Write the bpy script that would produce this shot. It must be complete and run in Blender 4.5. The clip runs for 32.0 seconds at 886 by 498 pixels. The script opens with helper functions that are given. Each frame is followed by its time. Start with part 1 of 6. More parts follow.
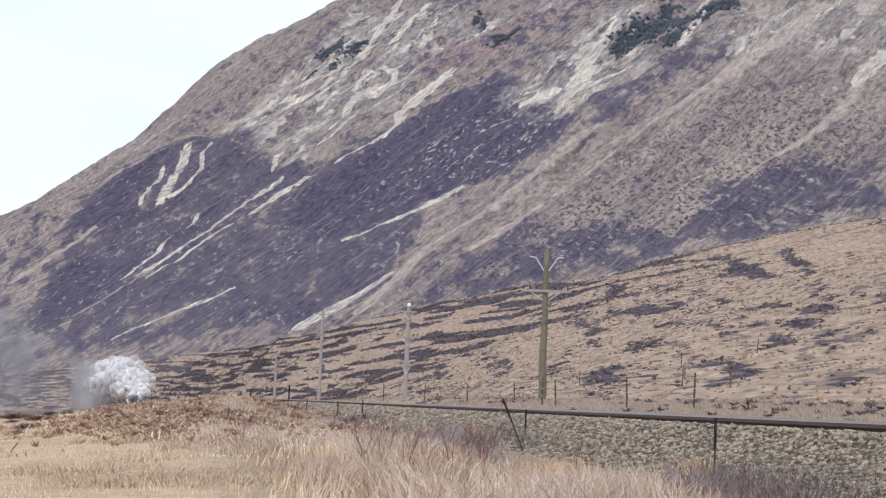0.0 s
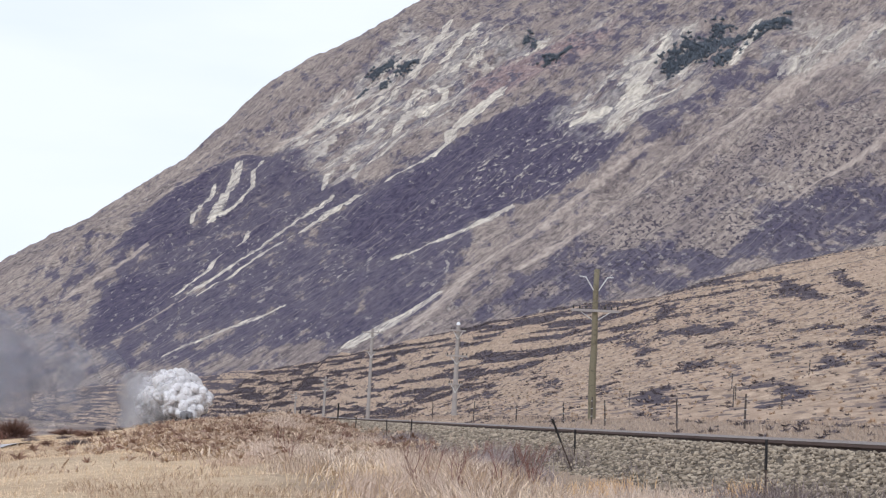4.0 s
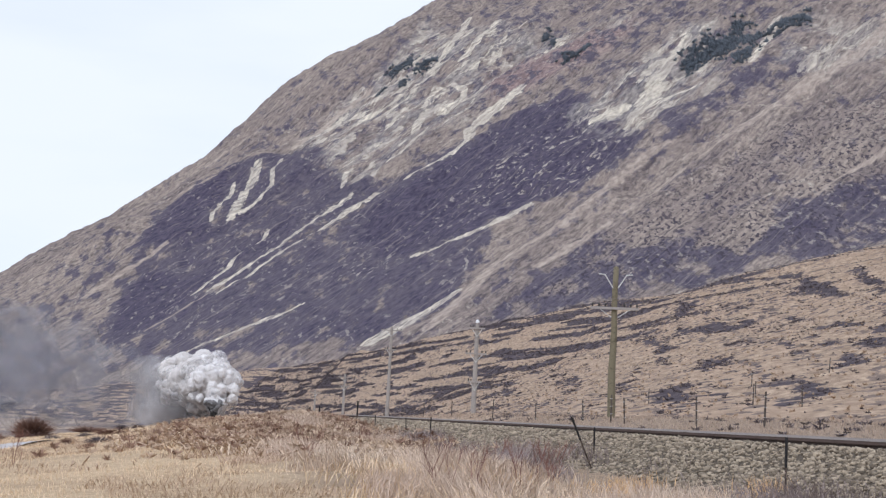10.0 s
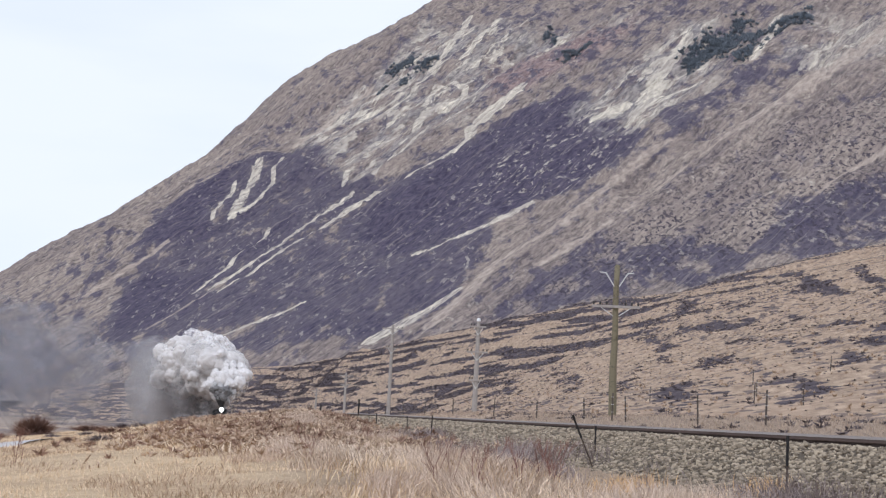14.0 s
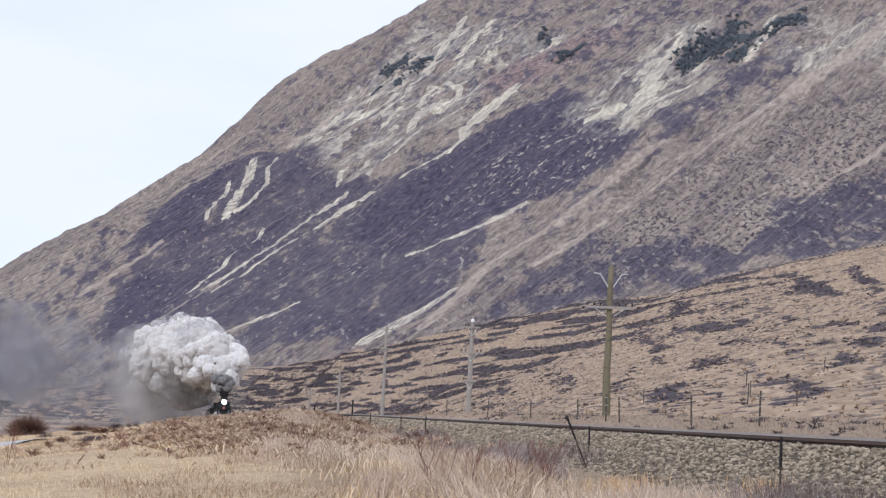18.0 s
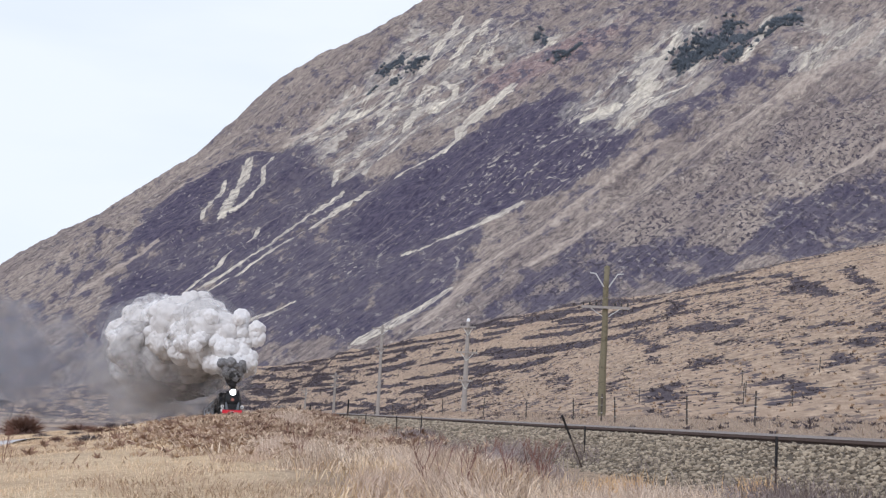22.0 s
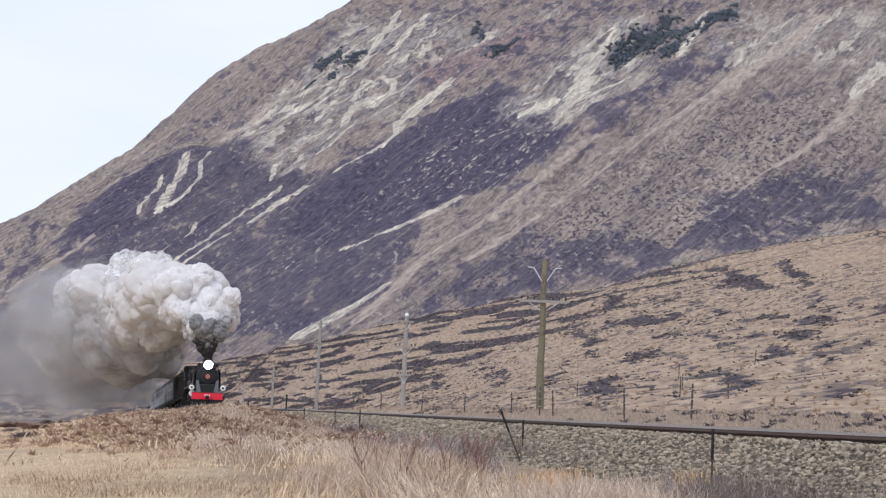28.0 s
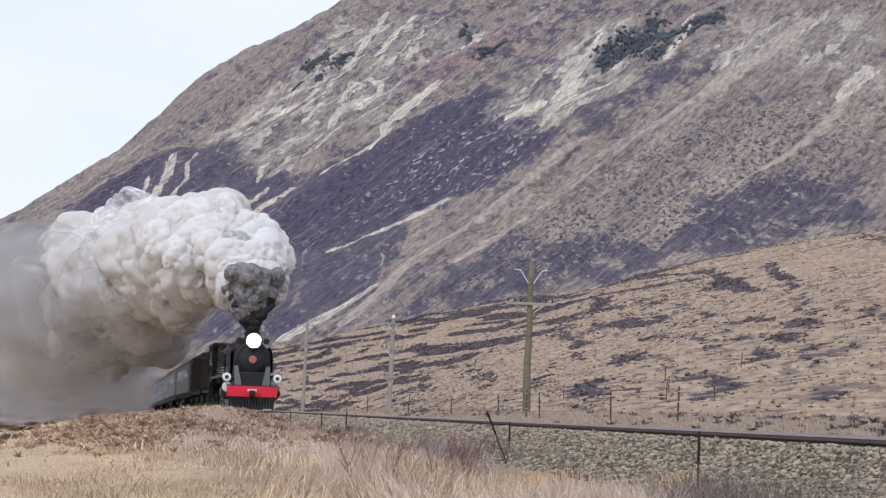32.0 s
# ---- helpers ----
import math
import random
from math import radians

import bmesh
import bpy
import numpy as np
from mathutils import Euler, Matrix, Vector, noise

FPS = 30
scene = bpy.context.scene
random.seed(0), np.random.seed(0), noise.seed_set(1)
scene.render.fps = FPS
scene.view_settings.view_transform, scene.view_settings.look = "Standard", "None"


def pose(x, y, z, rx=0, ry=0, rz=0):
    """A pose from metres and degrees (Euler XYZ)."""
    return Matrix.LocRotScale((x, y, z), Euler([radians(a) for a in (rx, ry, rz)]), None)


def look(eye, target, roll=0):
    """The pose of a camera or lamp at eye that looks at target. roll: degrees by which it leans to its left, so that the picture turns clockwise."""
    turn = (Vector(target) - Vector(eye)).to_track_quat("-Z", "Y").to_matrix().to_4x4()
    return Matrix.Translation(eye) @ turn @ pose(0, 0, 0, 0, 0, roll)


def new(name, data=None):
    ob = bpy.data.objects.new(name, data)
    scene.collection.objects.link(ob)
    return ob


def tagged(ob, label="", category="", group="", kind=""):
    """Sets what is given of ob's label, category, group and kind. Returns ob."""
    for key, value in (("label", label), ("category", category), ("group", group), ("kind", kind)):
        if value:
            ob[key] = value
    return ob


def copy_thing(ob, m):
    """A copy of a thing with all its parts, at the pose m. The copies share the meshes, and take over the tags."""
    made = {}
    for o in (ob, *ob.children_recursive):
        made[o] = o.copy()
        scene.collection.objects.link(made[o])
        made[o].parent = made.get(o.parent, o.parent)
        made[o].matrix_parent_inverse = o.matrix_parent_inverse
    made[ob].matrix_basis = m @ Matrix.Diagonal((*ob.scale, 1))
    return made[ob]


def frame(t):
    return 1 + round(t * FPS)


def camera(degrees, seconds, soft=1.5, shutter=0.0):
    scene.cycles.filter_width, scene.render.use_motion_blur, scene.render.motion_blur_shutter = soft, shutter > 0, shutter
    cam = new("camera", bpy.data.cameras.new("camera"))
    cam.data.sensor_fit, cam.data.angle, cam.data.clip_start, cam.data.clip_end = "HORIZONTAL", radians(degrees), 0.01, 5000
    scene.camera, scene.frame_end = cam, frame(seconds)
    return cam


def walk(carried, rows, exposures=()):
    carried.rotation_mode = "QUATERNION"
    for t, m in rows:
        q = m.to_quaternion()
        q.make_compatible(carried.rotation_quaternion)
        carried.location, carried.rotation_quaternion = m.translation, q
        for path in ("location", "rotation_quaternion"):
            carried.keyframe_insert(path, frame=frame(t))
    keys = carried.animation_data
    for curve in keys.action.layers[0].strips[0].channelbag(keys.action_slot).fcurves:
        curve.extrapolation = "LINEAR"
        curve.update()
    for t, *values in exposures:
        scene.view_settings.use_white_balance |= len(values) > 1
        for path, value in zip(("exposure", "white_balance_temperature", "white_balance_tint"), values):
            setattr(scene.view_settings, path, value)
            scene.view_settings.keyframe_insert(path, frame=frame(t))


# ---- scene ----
import functools

cam = camera(31.28, 32.0, 1.3)
EYE = (0.0, 0.0, 0.06)
# seconds, yaw, pitch, lean: a camera on a stand that pans and tilts
ROWS = [
    (0.0, -11.035, 5.534, 1.721),
    (0.5, -11.014, 5.577, 1.714),
    (1.0, -10.867, 5.804, 1.920),
    (1.5, -10.572, 5.990, 2.074),
    (2.0, -9.424, 5.940, 2.240),
    (2.5, -9.281, 6.110, 2.107),
    (3.0, -9.205, 6.113, 2.092),
    (3.5, -9.229, 6.160, 2.146),
    (5.5, -9.086, 6.135, 2.177),
    (6.0, -9.078, 6.105, 2.084),
    (6.5, -8.975, 6.135, 2.078),
    (7.0, -8.420, 6.068, 2.198),
    (7.5, -8.493, 6.037, 2.193),
    (8.0, -8.603, 6.026, 2.143),
    (8.5, -8.548, 6.034, 2.236),
    (9.0, -8.461, 6.051, 2.188),
    (9.5, -8.482, 6.059, 2.203),
    (10.0, -8.516, 6.053, 2.178),
    (10.5, -8.526, 6.026, 2.205),
    (11.0, -8.546, 6.001, 2.200),
    (11.5, -8.480, 6.018, 2.145),
    (12.0, -8.420, 6.024, 2.211),
    (12.5, -8.415, 6.023, 2.156),
    (13.0, -8.421, 6.018, 2.179),
    (13.5, -8.525, 5.998, 2.130),
    (14.0, -8.477, 5.993, 2.159),
    (14.5, -8.397, 6.045, 2.155),
    (16.5, -8.526, 6.002, 2.165),
    (17.0, -8.636, 6.053, 2.172),
    (17.5, -8.571, 6.063, 2.233),
    (18.0, -8.691, 6.021, 2.231),
    (18.5, -8.859, 5.972, 2.148),
    (19.0, -8.748, 6.012, 2.220),
    (19.5, -8.722, 6.035, 2.273),
    (20.0, -8.734, 6.025, 2.193),
    (20.5, -8.890, 5.987, 2.210),
    (21.0, -9.039, 5.952, 2.206),
    (21.5, -8.900, 6.001, 2.207),
    (22.0, -8.845, 6.016, 2.277),
    (22.5, -8.907, 5.982, 2.229),
    (23.0, -9.017, 5.930, 2.182),
    (23.5, -9.039, 5.932, 2.235),
    (24.0, -8.831, 6.016, 2.208),
    (24.5, -8.942, 6.040, 2.253),
    (25.0, -9.005, 6.014, 2.260),
    (25.5, -9.347, 5.906, 2.252),
    (27.5, -10.792, 5.925, 2.080),
    (28.0, -11.096, 5.898, 1.939),
    (28.5, -10.869, 5.983, 1.948),
    (29.0, -10.858, 6.027, 2.045),
    (29.5, -10.951, 5.980, 1.993),
    (30.0, -11.167, 5.914, 2.046),
    (30.5, -11.455, 5.971, 1.923),
    (31.0, -11.415, 6.008, 1.964),
    (31.5, -11.446, 5.989, 2.027),
    (32.0, -11.570, 5.990, 2.000),
]
walk(cam, [(t, pose(*EYE, 90 + pitch, 0, yaw) @ pose(0, 0, 0, 0, 0, lean)) for t, yaw, pitch, lean in ROWS],
     [(0.0, 0.12, 5900, 13), (3.0, 0.09, 5900, 13), (7.0, 0.03, 5900, 13), (11.0, 0.0, 5900, 13), (32.0, 0.0, 5900, 13)])

# ---- light: thin high overcast with a veiled sun ----
scene.view_settings.exposure = 0.0
scene.cycles.transparent_max_bounces = 48
world = bpy.data.worlds.new("sky")
scene.world = world
world.use_nodes = True
wn, wl = world.node_tree.nodes, world.node_tree.links
SUN_EL, SUN_AZ = radians(46), radians(215)   # azimuth from +y, clockwise
sky = wn.new("ShaderNodeTexSky")
sky.sky_type, sky.sun_disc, sky.sun_elevation, sky.sun_rotation = "NISHITA", False, SUN_EL, SUN_AZ
wco = wn.new("ShaderNodeTexCoord")
wmap = wn.new("ShaderNodeMapping")
wmap.inputs["Scale"].default_value = (1.5, 1.5, 7.0)
wl.new(wco.outputs["Generated"], wmap.inputs["Vector"])
cloud = wn.new("ShaderNodeTexNoise")
cloud.inputs["Scale"].default_value, cloud.inputs["Detail"].default_value = 2.2, 5
wl.new(wmap.outputs[0], cloud.inputs["Vector"])
cramp = wn.new("ShaderNodeValToRGB")
cramp.color_ramp.elements[0].position, cramp.color_ramp.elements[0].color = 0.35, (0.84, 0.84, 0.84, 1)
cramp.color_ramp.elements[1].position, cramp.color_ramp.elements[1].color = 0.62, (0.98, 0.98, 0.98, 1)
wl.new(cloud.outputs["Fac"], cramp.inputs["Fac"])
skyb = wn.new("ShaderNodeBackground")
skyb.inputs["Strength"].default_value = 0.13
wl.new(sky.outputs[0], skyb.inputs["Color"])
veil = wn.new("ShaderNodeBackground")
veil.inputs["Color"].default_value = (0.93, 0.955, 1.0, 1)
veil.inputs["Strength"].default_value = 1.0
wmix = wn.new("ShaderNodeMixShader")
wl.new(cramp.outputs["Color"], wmix.inputs[0])
wl.new(skyb.outputs[0], wmix.inputs[1])
wl.new(veil.outputs[0], wmix.inputs[2])
wl.new(wmix.outputs[0], wn["World Output"].inputs[0])
sun_data = bpy.data.lights.new("sun", "SUN")
sun_data.energy, sun_data.angle, sun_data.color = 1.5, radians(11), (1.0, 0.97, 0.93)
sun = new("sun", sun_data)
sun_dir = Vector((math.sin(SUN_AZ) * math.cos(SUN_EL), math.cos(SUN_AZ) * math.cos(SUN_EL), math.sin(SUN_EL)))
sun.matrix_world = look(sun_dir * 300, (0, 0, 0))

# ---- materials ----
class Mat:
    """A small builder for procedural node materials."""

    def __init__(self, name, rough=0.9, metal=0.0, spec=0.3):
        self.m = bpy.data.materials.new(name)
        self.m.use_nodes = True
        self.n, self.l = self.m.node_tree.nodes, self.m.node_tree.links
        self.b = self.n["Principled BSDF"]
        self.b.inputs["Roughness"].default_value = rough
        self.b.inputs["Metallic"].default_value = metal
        self.b.inputs["Specular IOR Level"].default_value = spec
        self.co = self.n.new("ShaderNodeTexCoord")

    def coords(self, scale=(1, 1, 1), turn=(0, 0, 0), space="Object"):
        mp = self.n.new("ShaderNodeMapping")
        mp.inputs["Scale"].default_value, mp.inputs["Rotation"].default_value = scale, turn
        self.l.new(self.co.outputs[space], mp.inputs["Vector"])
        return mp.outputs[0]

    def side(self, degrees, flat=0.15):
        """Coordinates for grain on a steep face: across and upwards, with little change in depth."""
        a = self.n.new("ShaderNodeMapping")
        a.inputs["Rotation"].default_value = (0, 0, radians(degrees))
        self.l.new(self.co.outputs["Object"], a.inputs["Vector"])
        b = self.n.new("ShaderNodeMapping")
        b.inputs["Scale"].default_value = (1, flat, 1)
        self.l.new(a.outputs[0], b.inputs["Vector"])
        return b.outputs[0]

    def slant(self):
        """Coordinates for grain laid slantwise over the hillside, along its shallow runnels."""
        p, q = self.n.new("ShaderNodeSeparateXYZ"), self.n.new("ShaderNodeCombineXYZ")
        self.l.new(self.co.outputs["Object"], p.inputs[0])
        for i, (across, run) in enumerate(((2.15, 0.31), (0.83, 0.155))):
            a, b = self.n.new("ShaderNodeMath"), self.n.new("ShaderNodeMath")
            a.operation, b.operation = "MULTIPLY_ADD", "MULTIPLY"
            a.inputs[1].default_value, b.inputs[1].default_value = -run, across
            self.l.new(p.outputs["Y"], a.inputs[0])
            self.l.new(p.outputs["X"], a.inputs[2])
            self.l.new(a.outputs[0], b.inputs[0])
            self.l.new(b.outputs[0], q.inputs[i])
        return q.outputs[0]

    def noise(self, scale, detail=4, rough=0.55, vec=None, low=0.35, high=0.65, distort=0.0):
        t = self.n.new("ShaderNodeTexNoise")
        t.inputs["Scale"].default_value, t.inputs["Detail"].default_value = scale, detail
        t.inputs["Roughness"].default_value, t.inputs["Distortion"].default_value = rough, distort
        self.l.new(vec if vec else self.coords(), t.inputs["Vector"])
        return self.span(t.outputs["Fac"], low, high)

    def span(self, fac, low, high):
        r = self.n.new("ShaderNodeMapRange")
        r.inputs["From Min"].default_value, r.inputs["From Max"].default_value = low, high
        self.l.new(fac, r.inputs["Value"])
        return r.outputs[0]

    def attr(self, name):
        a = self.n.new("ShaderNodeAttribute")
        a.attribute_name = name
        return a.outputs["Fac"]

    def calc(self, op, a, b):
        c = self.n.new("ShaderNodeMath")
        c.operation = op
        c.use_clamp = op in ("ADD", "MAXIMUM")
        for i, v in enumerate((a, b)):
            if isinstance(v, (int, float)):
                c.inputs[i].default_value = v
            else:
                self.l.new(v, c.inputs[i])
        return c.outputs[0]

    def mix(self, fac, a, b):
        x = self.n.new("ShaderNodeMix")
        x.data_type = "RGBA"
        for i, v in ((0, fac), (6, a), (7, b)):
            if isinstance(v, (int, float)):
                x.inputs[i].default_value = v
            elif isinstance(v, tuple):
                x.inputs[i].default_value = (*v, 1)
            else:
                self.l.new(v, x.inputs[i])
        return x.outputs[2]

    def random(self):
        return self.n.new("ShaderNodeObjectInfo").outputs["Random"]

    def island(self):
        return self.n.new("ShaderNodeNewGeometry").outputs["Random Per Island"]

    def bump(self, height, strength=0.3, distance=0.02):
        b = self.n.new("ShaderNodeBump")
        b.inputs["Strength"].default_value, b.inputs["Distance"].default_value = strength, distance
        self.l.new(height, b.inputs["Height"])
        self.l.new(b.outputs[0], self.b.inputs["Normal"])
        return self

    def colour(self, c):
        if isinstance(c, tuple):
            self.b.inputs["Base Color"].default_value = (*c, 1)
        else:
            self.l.new(c, self.b.inputs["Base Color"])
        return self


def plain(name, a, b, scale=8.0, rough=0.7, metal=0.0, spec=0.3, bump=0.15, dist=0.005):
    k = Mat(name, rough, metal, spec)
    n1, n2 = k.noise(scale, 5), k.noise(scale * 0.2, 3)
    k.colour(k.mix(k.calc("MULTIPLY", k.calc("ADD", n1, n2), 0.5), a, b))
    return k.bump(n1, bump, dist).m


def mountain_material():
    k = Mat("scree_and_tussock_mountain", 0.95, 0, 0.1)
    grain = k.side(45)
    # the object's x axis runs up the fall line, so streaks are stretched along it
    fall = k.coords((0.16, 1.0, 0.16))
    fine = k.noise(0.21, 5, 0.64, k.coords((0.45, 1.0, 0.45)), 0.38, 0.62)
    mid = k.noise(0.05, 5, 0.62, grain, 0.40, 0.60)
    streak = k.noise(0.10, 6, 0.65, fall, 0.41, 0.59)
    broad = k.noise(0.022, 6, 0.7, fall, 0.42, 0.58)
    tan = k.mix(fine, (0.130, 0.107, 0.102), (0.385, 0.322, 0.272))
    tan = k.mix(k.calc("MULTIPLY", broad, 0.9), tan, k.mix(fine, (0.085, 0.071, 0.079), (0.225, 0.184, 0.173)))
    tan = k.mix(k.calc("MULTIPLY", streak, 0.45), tan, (0.40, 0.33, 0.275))
    tan = k.mix(k.calc("MULTIPLY", k.attr("rust"), 0.85), tan, k.mix(fine, (0.16, 0.108, 0.112), (0.36, 0.265, 0.245)))
    # both heath tones are bluer, with the far air's haze mixed into them
    heath = k.mix(fine, (0.070, 0.062, 0.091), (0.128, 0.113, 0.140))
    heath = k.mix(k.calc("MULTIPLY", streak, 0.35), heath, (0.165, 0.142, 0.160))
    deep = k.mix(fine, (0.052, 0.045, 0.074), (0.112, 0.096, 0.134))
    rag = k.calc("SUBTRACT", k.calc("ADD", k.calc("MULTIPLY", k.noise(0.045, 7, 0.68, grain, 0.32, 0.68), 0.7), k.calc("MULTIPLY", k.noise(0.06, 8, 0.75, fall, 0.3, 0.7), 0.3)), 0.5)
    grown = k.calc("ADD", k.attr("dark"), k.calc("MULTIPLY", rag, 0.92))
    base = k.mix(k.span(grown, 0.30, 0.46), tan, heath)
    base = k.mix(k.calc("MULTIPLY", k.span(grown, 0.58, 0.82), 0.95), base, deep)
    # bushes dotted over the tussock, and stones over the heath
    bush = k.calc("MULTIPLY", k.noise(0.29, 3, 0.55, grain, 0.545, 0.575), k.noise(0.03, 6, 0.7, grain, 0.32, 0.52))
    base = k.mix(k.calc("MULTIPLY", k.calc("MULTIPLY", bush, k.attr("speck")), 0.95), base, (0.062, 0.053, 0.068))
    rock = k.mix(k.calc("MULTIPLY", streak, 0.7), k.mix(fine, (0.44, 0.395, 0.32), (0.78, 0.71, 0.58)), (0.37, 0.325, 0.29))
    flecks = k.calc("MULTIPLY", k.noise(0.13, 5, 0.64, k.coords((0.6, 1.0, 0.6)), 0.585, 0.61), k.span(k.attr("fleck"), 0.1, 0.6))
    base = k.mix(k.calc("MULTIPLY", flecks, 0.65), base, rock)
    stray = k.calc("MULTIPLY", k.noise(0.14, 4, 0.6, grain, 0.61, 0.63), k.noise(0.012, 4, 0.6, grain, 0.40, 0.54))
    base = k.mix(k.calc("MULTIPLY", stray, 0.35), base, rock)
    # broken crags: pale rock, grey rock and grown ledges side by side
    crag = k.span(k.attr("outcrop"), 0.05, 0.6)
    grey = k.mix(fine, (0.17, 0.158, 0.155), (0.42, 0.385, 0.35))
    ledge = k.noise(0.030, 7, 0.66, k.coords((0.5, 1.0, 0.5)), 0.47, 0.53)
    base = k.mix(k.calc("MULTIPLY", k.calc("MULTIPLY", ledge, crag), 0.65), base, grey)
    pale = k.noise(0.036, 9, 0.74, k.coords((0.45, 1.0, 0.45)), 0.52, 0.555)
    base = k.mix(k.calc("MULTIPLY", k.calc("MULTIPLY", pale, crag), 0.9), base, rock)
    torn = k.calc("SUBTRACT", k.noise(0.15, 5, 0.62, grain, 0.36, 0.64), 0.5)
    rill = k.calc("SUBTRACT", k.noise(0.17, 5, 0.62, k.coords((0.25, 1.0, 0.25)), 0.36, 0.64), 0.5)
    wear = k.calc("SUBTRACT", k.calc("MULTIPLY", torn, 0.7), k.calc("MULTIPLY", rill, -1.0))

    def worn(name, reach):
        """A cover that its own wear breaks up."""
        return k.calc("MULTIPLY", k.attr(name), k.calc("SUBTRACT", 1.0, k.calc("MULTIPLY", wear, -reach)))

    base = k.mix(k.calc("MULTIPLY", k.span(worn("wash", 0.7), 0.25, 0.80), 0.8), base, k.mix(fine, (0.31, 0.255, 0.218), (0.50, 0.42, 0.35)))
    cuts = k.noise(0.19, 5, 0.62, k.coords((0.22, 1.0, 0.22)), 0.53, 0.58)
    base = k.mix(k.calc("MULTIPLY", k.span(worn("scree", 0.80), 0.36, 0.52), k.calc("SUBTRACT", 1.0, k.calc("MULTIPLY", cuts, 0.6))), base, rock)
    thread = k.noise(0.17, 5, 0.62, k.coords((0.07, 1.0, 0.07)), 0.585, 0.62)
    base = k.mix(k.calc("MULTIPLY", thread, 0.2), base, (0.44, 0.375, 0.325))
    k.colour(base)
    return k.bump(k.calc("ADD", k.calc("MULTIPLY", fine, 0.7), k.calc("MULTIPLY", mid, 0.3)), 0.7, 3.0).m


def hill_material():
    k = Mat("dry_tussock_hillside", 0.95, 0, 0.1)
    grain = k.side(10, 0.35)
    fine, mid = k.noise(1.3, 6, 0.68, grain, 0.36, 0.64), k.noise(0.12, 4, 0.6, grain)
    base = k.mix(fine, (0.225, 0.162, 0.116), (0.53, 0.405, 0.292))
    base = k.mix(k.calc("MULTIPLY", mid, 0.5), base, (0.46, 0.335, 0.24))
    speck = k.noise(0.80, 4, 0.62, grain, 0.545, 0.575)
    base = k.mix(k.calc("MULTIPLY", speck, k.noise(0.028, 5, 0.65, grain, 0.36, 0.60)), base, (0.11, 0.09, 0.095))
    rag = k.calc("ADD", k.attr("scrub"), k.calc("SUBTRACT", k.noise(0.42, 6, 0.66, grain, 0.30, 0.70), 0.5))
    base = k.mix(k.span(rag, 0.45, 0.57), base, k.mix(fine, (0.058, 0.048, 0.058), (0.125, 0.103, 0.109)))
    k.colour(base)
    return k.bump(fine, 0.6, 0.4).m


def field_material():
    k = Mat("dry_grass_field", 0.95, 0, 0.1)
    fine, mid, big = k.noise(9, 8, 0.8), k.noise(0.55, 6, 0.65, None, 0.40, 0.62), k.noise(0.16, 4, 0.6)
    base = k.mix(fine, (0.37, 0.265, 0.165), (0.70, 0.535, 0.35))
    base = k.mix(k.calc("MULTIPLY", mid, 0.75), base, k.mix(fine, (0.26, 0.18, 0.115), (0.44, 0.32, 0.205)))
    base = k.mix(k.calc("MULTIPLY", big, 0.45), base, k.mix(fine, (0.46, 0.36, 0.235), (0.68, 0.54, 0.37)))
    low = k.calc("MULTIPLY", k.noise(0.035, 6, 0.7, k.coords((0.5, 0.16, 1)), 0.47, 0.54), k.attr("flats"))
    base = k.mix(k.calc("MULTIPLY", k.attr("flats"), 0.75), base, k.mix(fine, (0.23, 0.18, 0.145), (0.36, 0.29, 0.23)))
    base = k.mix(k.calc("MULTIPLY", low, 0.8), base, (0.15, 0.12, 0.115))
    tuft = k.mix(k.noise(1.6, 8, 0.8, k.slant(), 0.36, 0.64), (0.26, 0.19, 0.14), (0.60, 0.46, 0.33))
    tuft = k.mix(k.noise(1.1, 7, 0.8, k.slant(), 0.54, 0.58), tuft, (0.11, 0.09, 0.09))
    base = k.mix(k.attr("bank"), base, tuft)
    # ground painted darker under tall grass, for the shade between stalks
    base = k.mix(k.calc("MULTIPLY", k.attr("stalk_shade"), 0.75), base, k.mix(fine, (0.13, 0.098, 0.075), (0.37, 0.28, 0.205)))
    k.colour(base)
    return k.bump(fine, 0.5, 0.03).m


def grass_material(name, a, b, c):
    k = Mat(name, 0.85, 0, 0.2)
    r = k.island()
    base = k.mix(r, a, b)
    k.colour(k.mix(k.noise(0.7, 3), base, c))
    return k.m


MOUNTAIN, HILL, FIELD = mountain_material(), hill_material(), field_material()
PALE_GRASS = grass_material("pale_dry_grass", (0.88, 0.70, 0.49), (0.58, 0.435, 0.285), (0.72, 0.55, 0.365))
GREY_GRASS = grass_material("grey_dry_grass", (0.29, 0.215, 0.17), (0.95, 0.79, 0.61), (0.56, 0.43, 0.34))
TUSSOCK = grass_material("hill_tussock", (0.54, 0.40, 0.28), (0.36, 0.26, 0.18), (0.46, 0.34, 0.24))
BRACKEN = grass_material("brown_bracken", (0.22, 0.15, 0.105), (0.80, 0.64, 0.47), (0.44, 0.315, 0.225))
RUST_BRACKEN = grass_material("rust_brown_bracken", (0.16, 0.10, 0.075), (0.42, 0.275, 0.195), (0.26, 0.165, 0.12))
ORANGE_GRASS = grass_material("orange_straw", (0.70, 0.46, 0.23), (0.50, 0.31, 0.15), (0.66, 0.45, 0.25))
TWIG = grass_material("red_brown_twigs", (0.20, 0.095, 0.075), (0.30, 0.16, 0.12), (0.15, 0.08, 0.07))
BRUSH = grass_material("grey_twiggy_brush", (0.17, 0.135, 0.13), (0.44, 0.365, 0.335), (0.26, 0.21, 0.20))
SHRUB = grass_material("dark_scrub", (0.085, 0.070, 0.078), (0.18, 0.146, 0.145), (0.12, 0.098, 0.103))
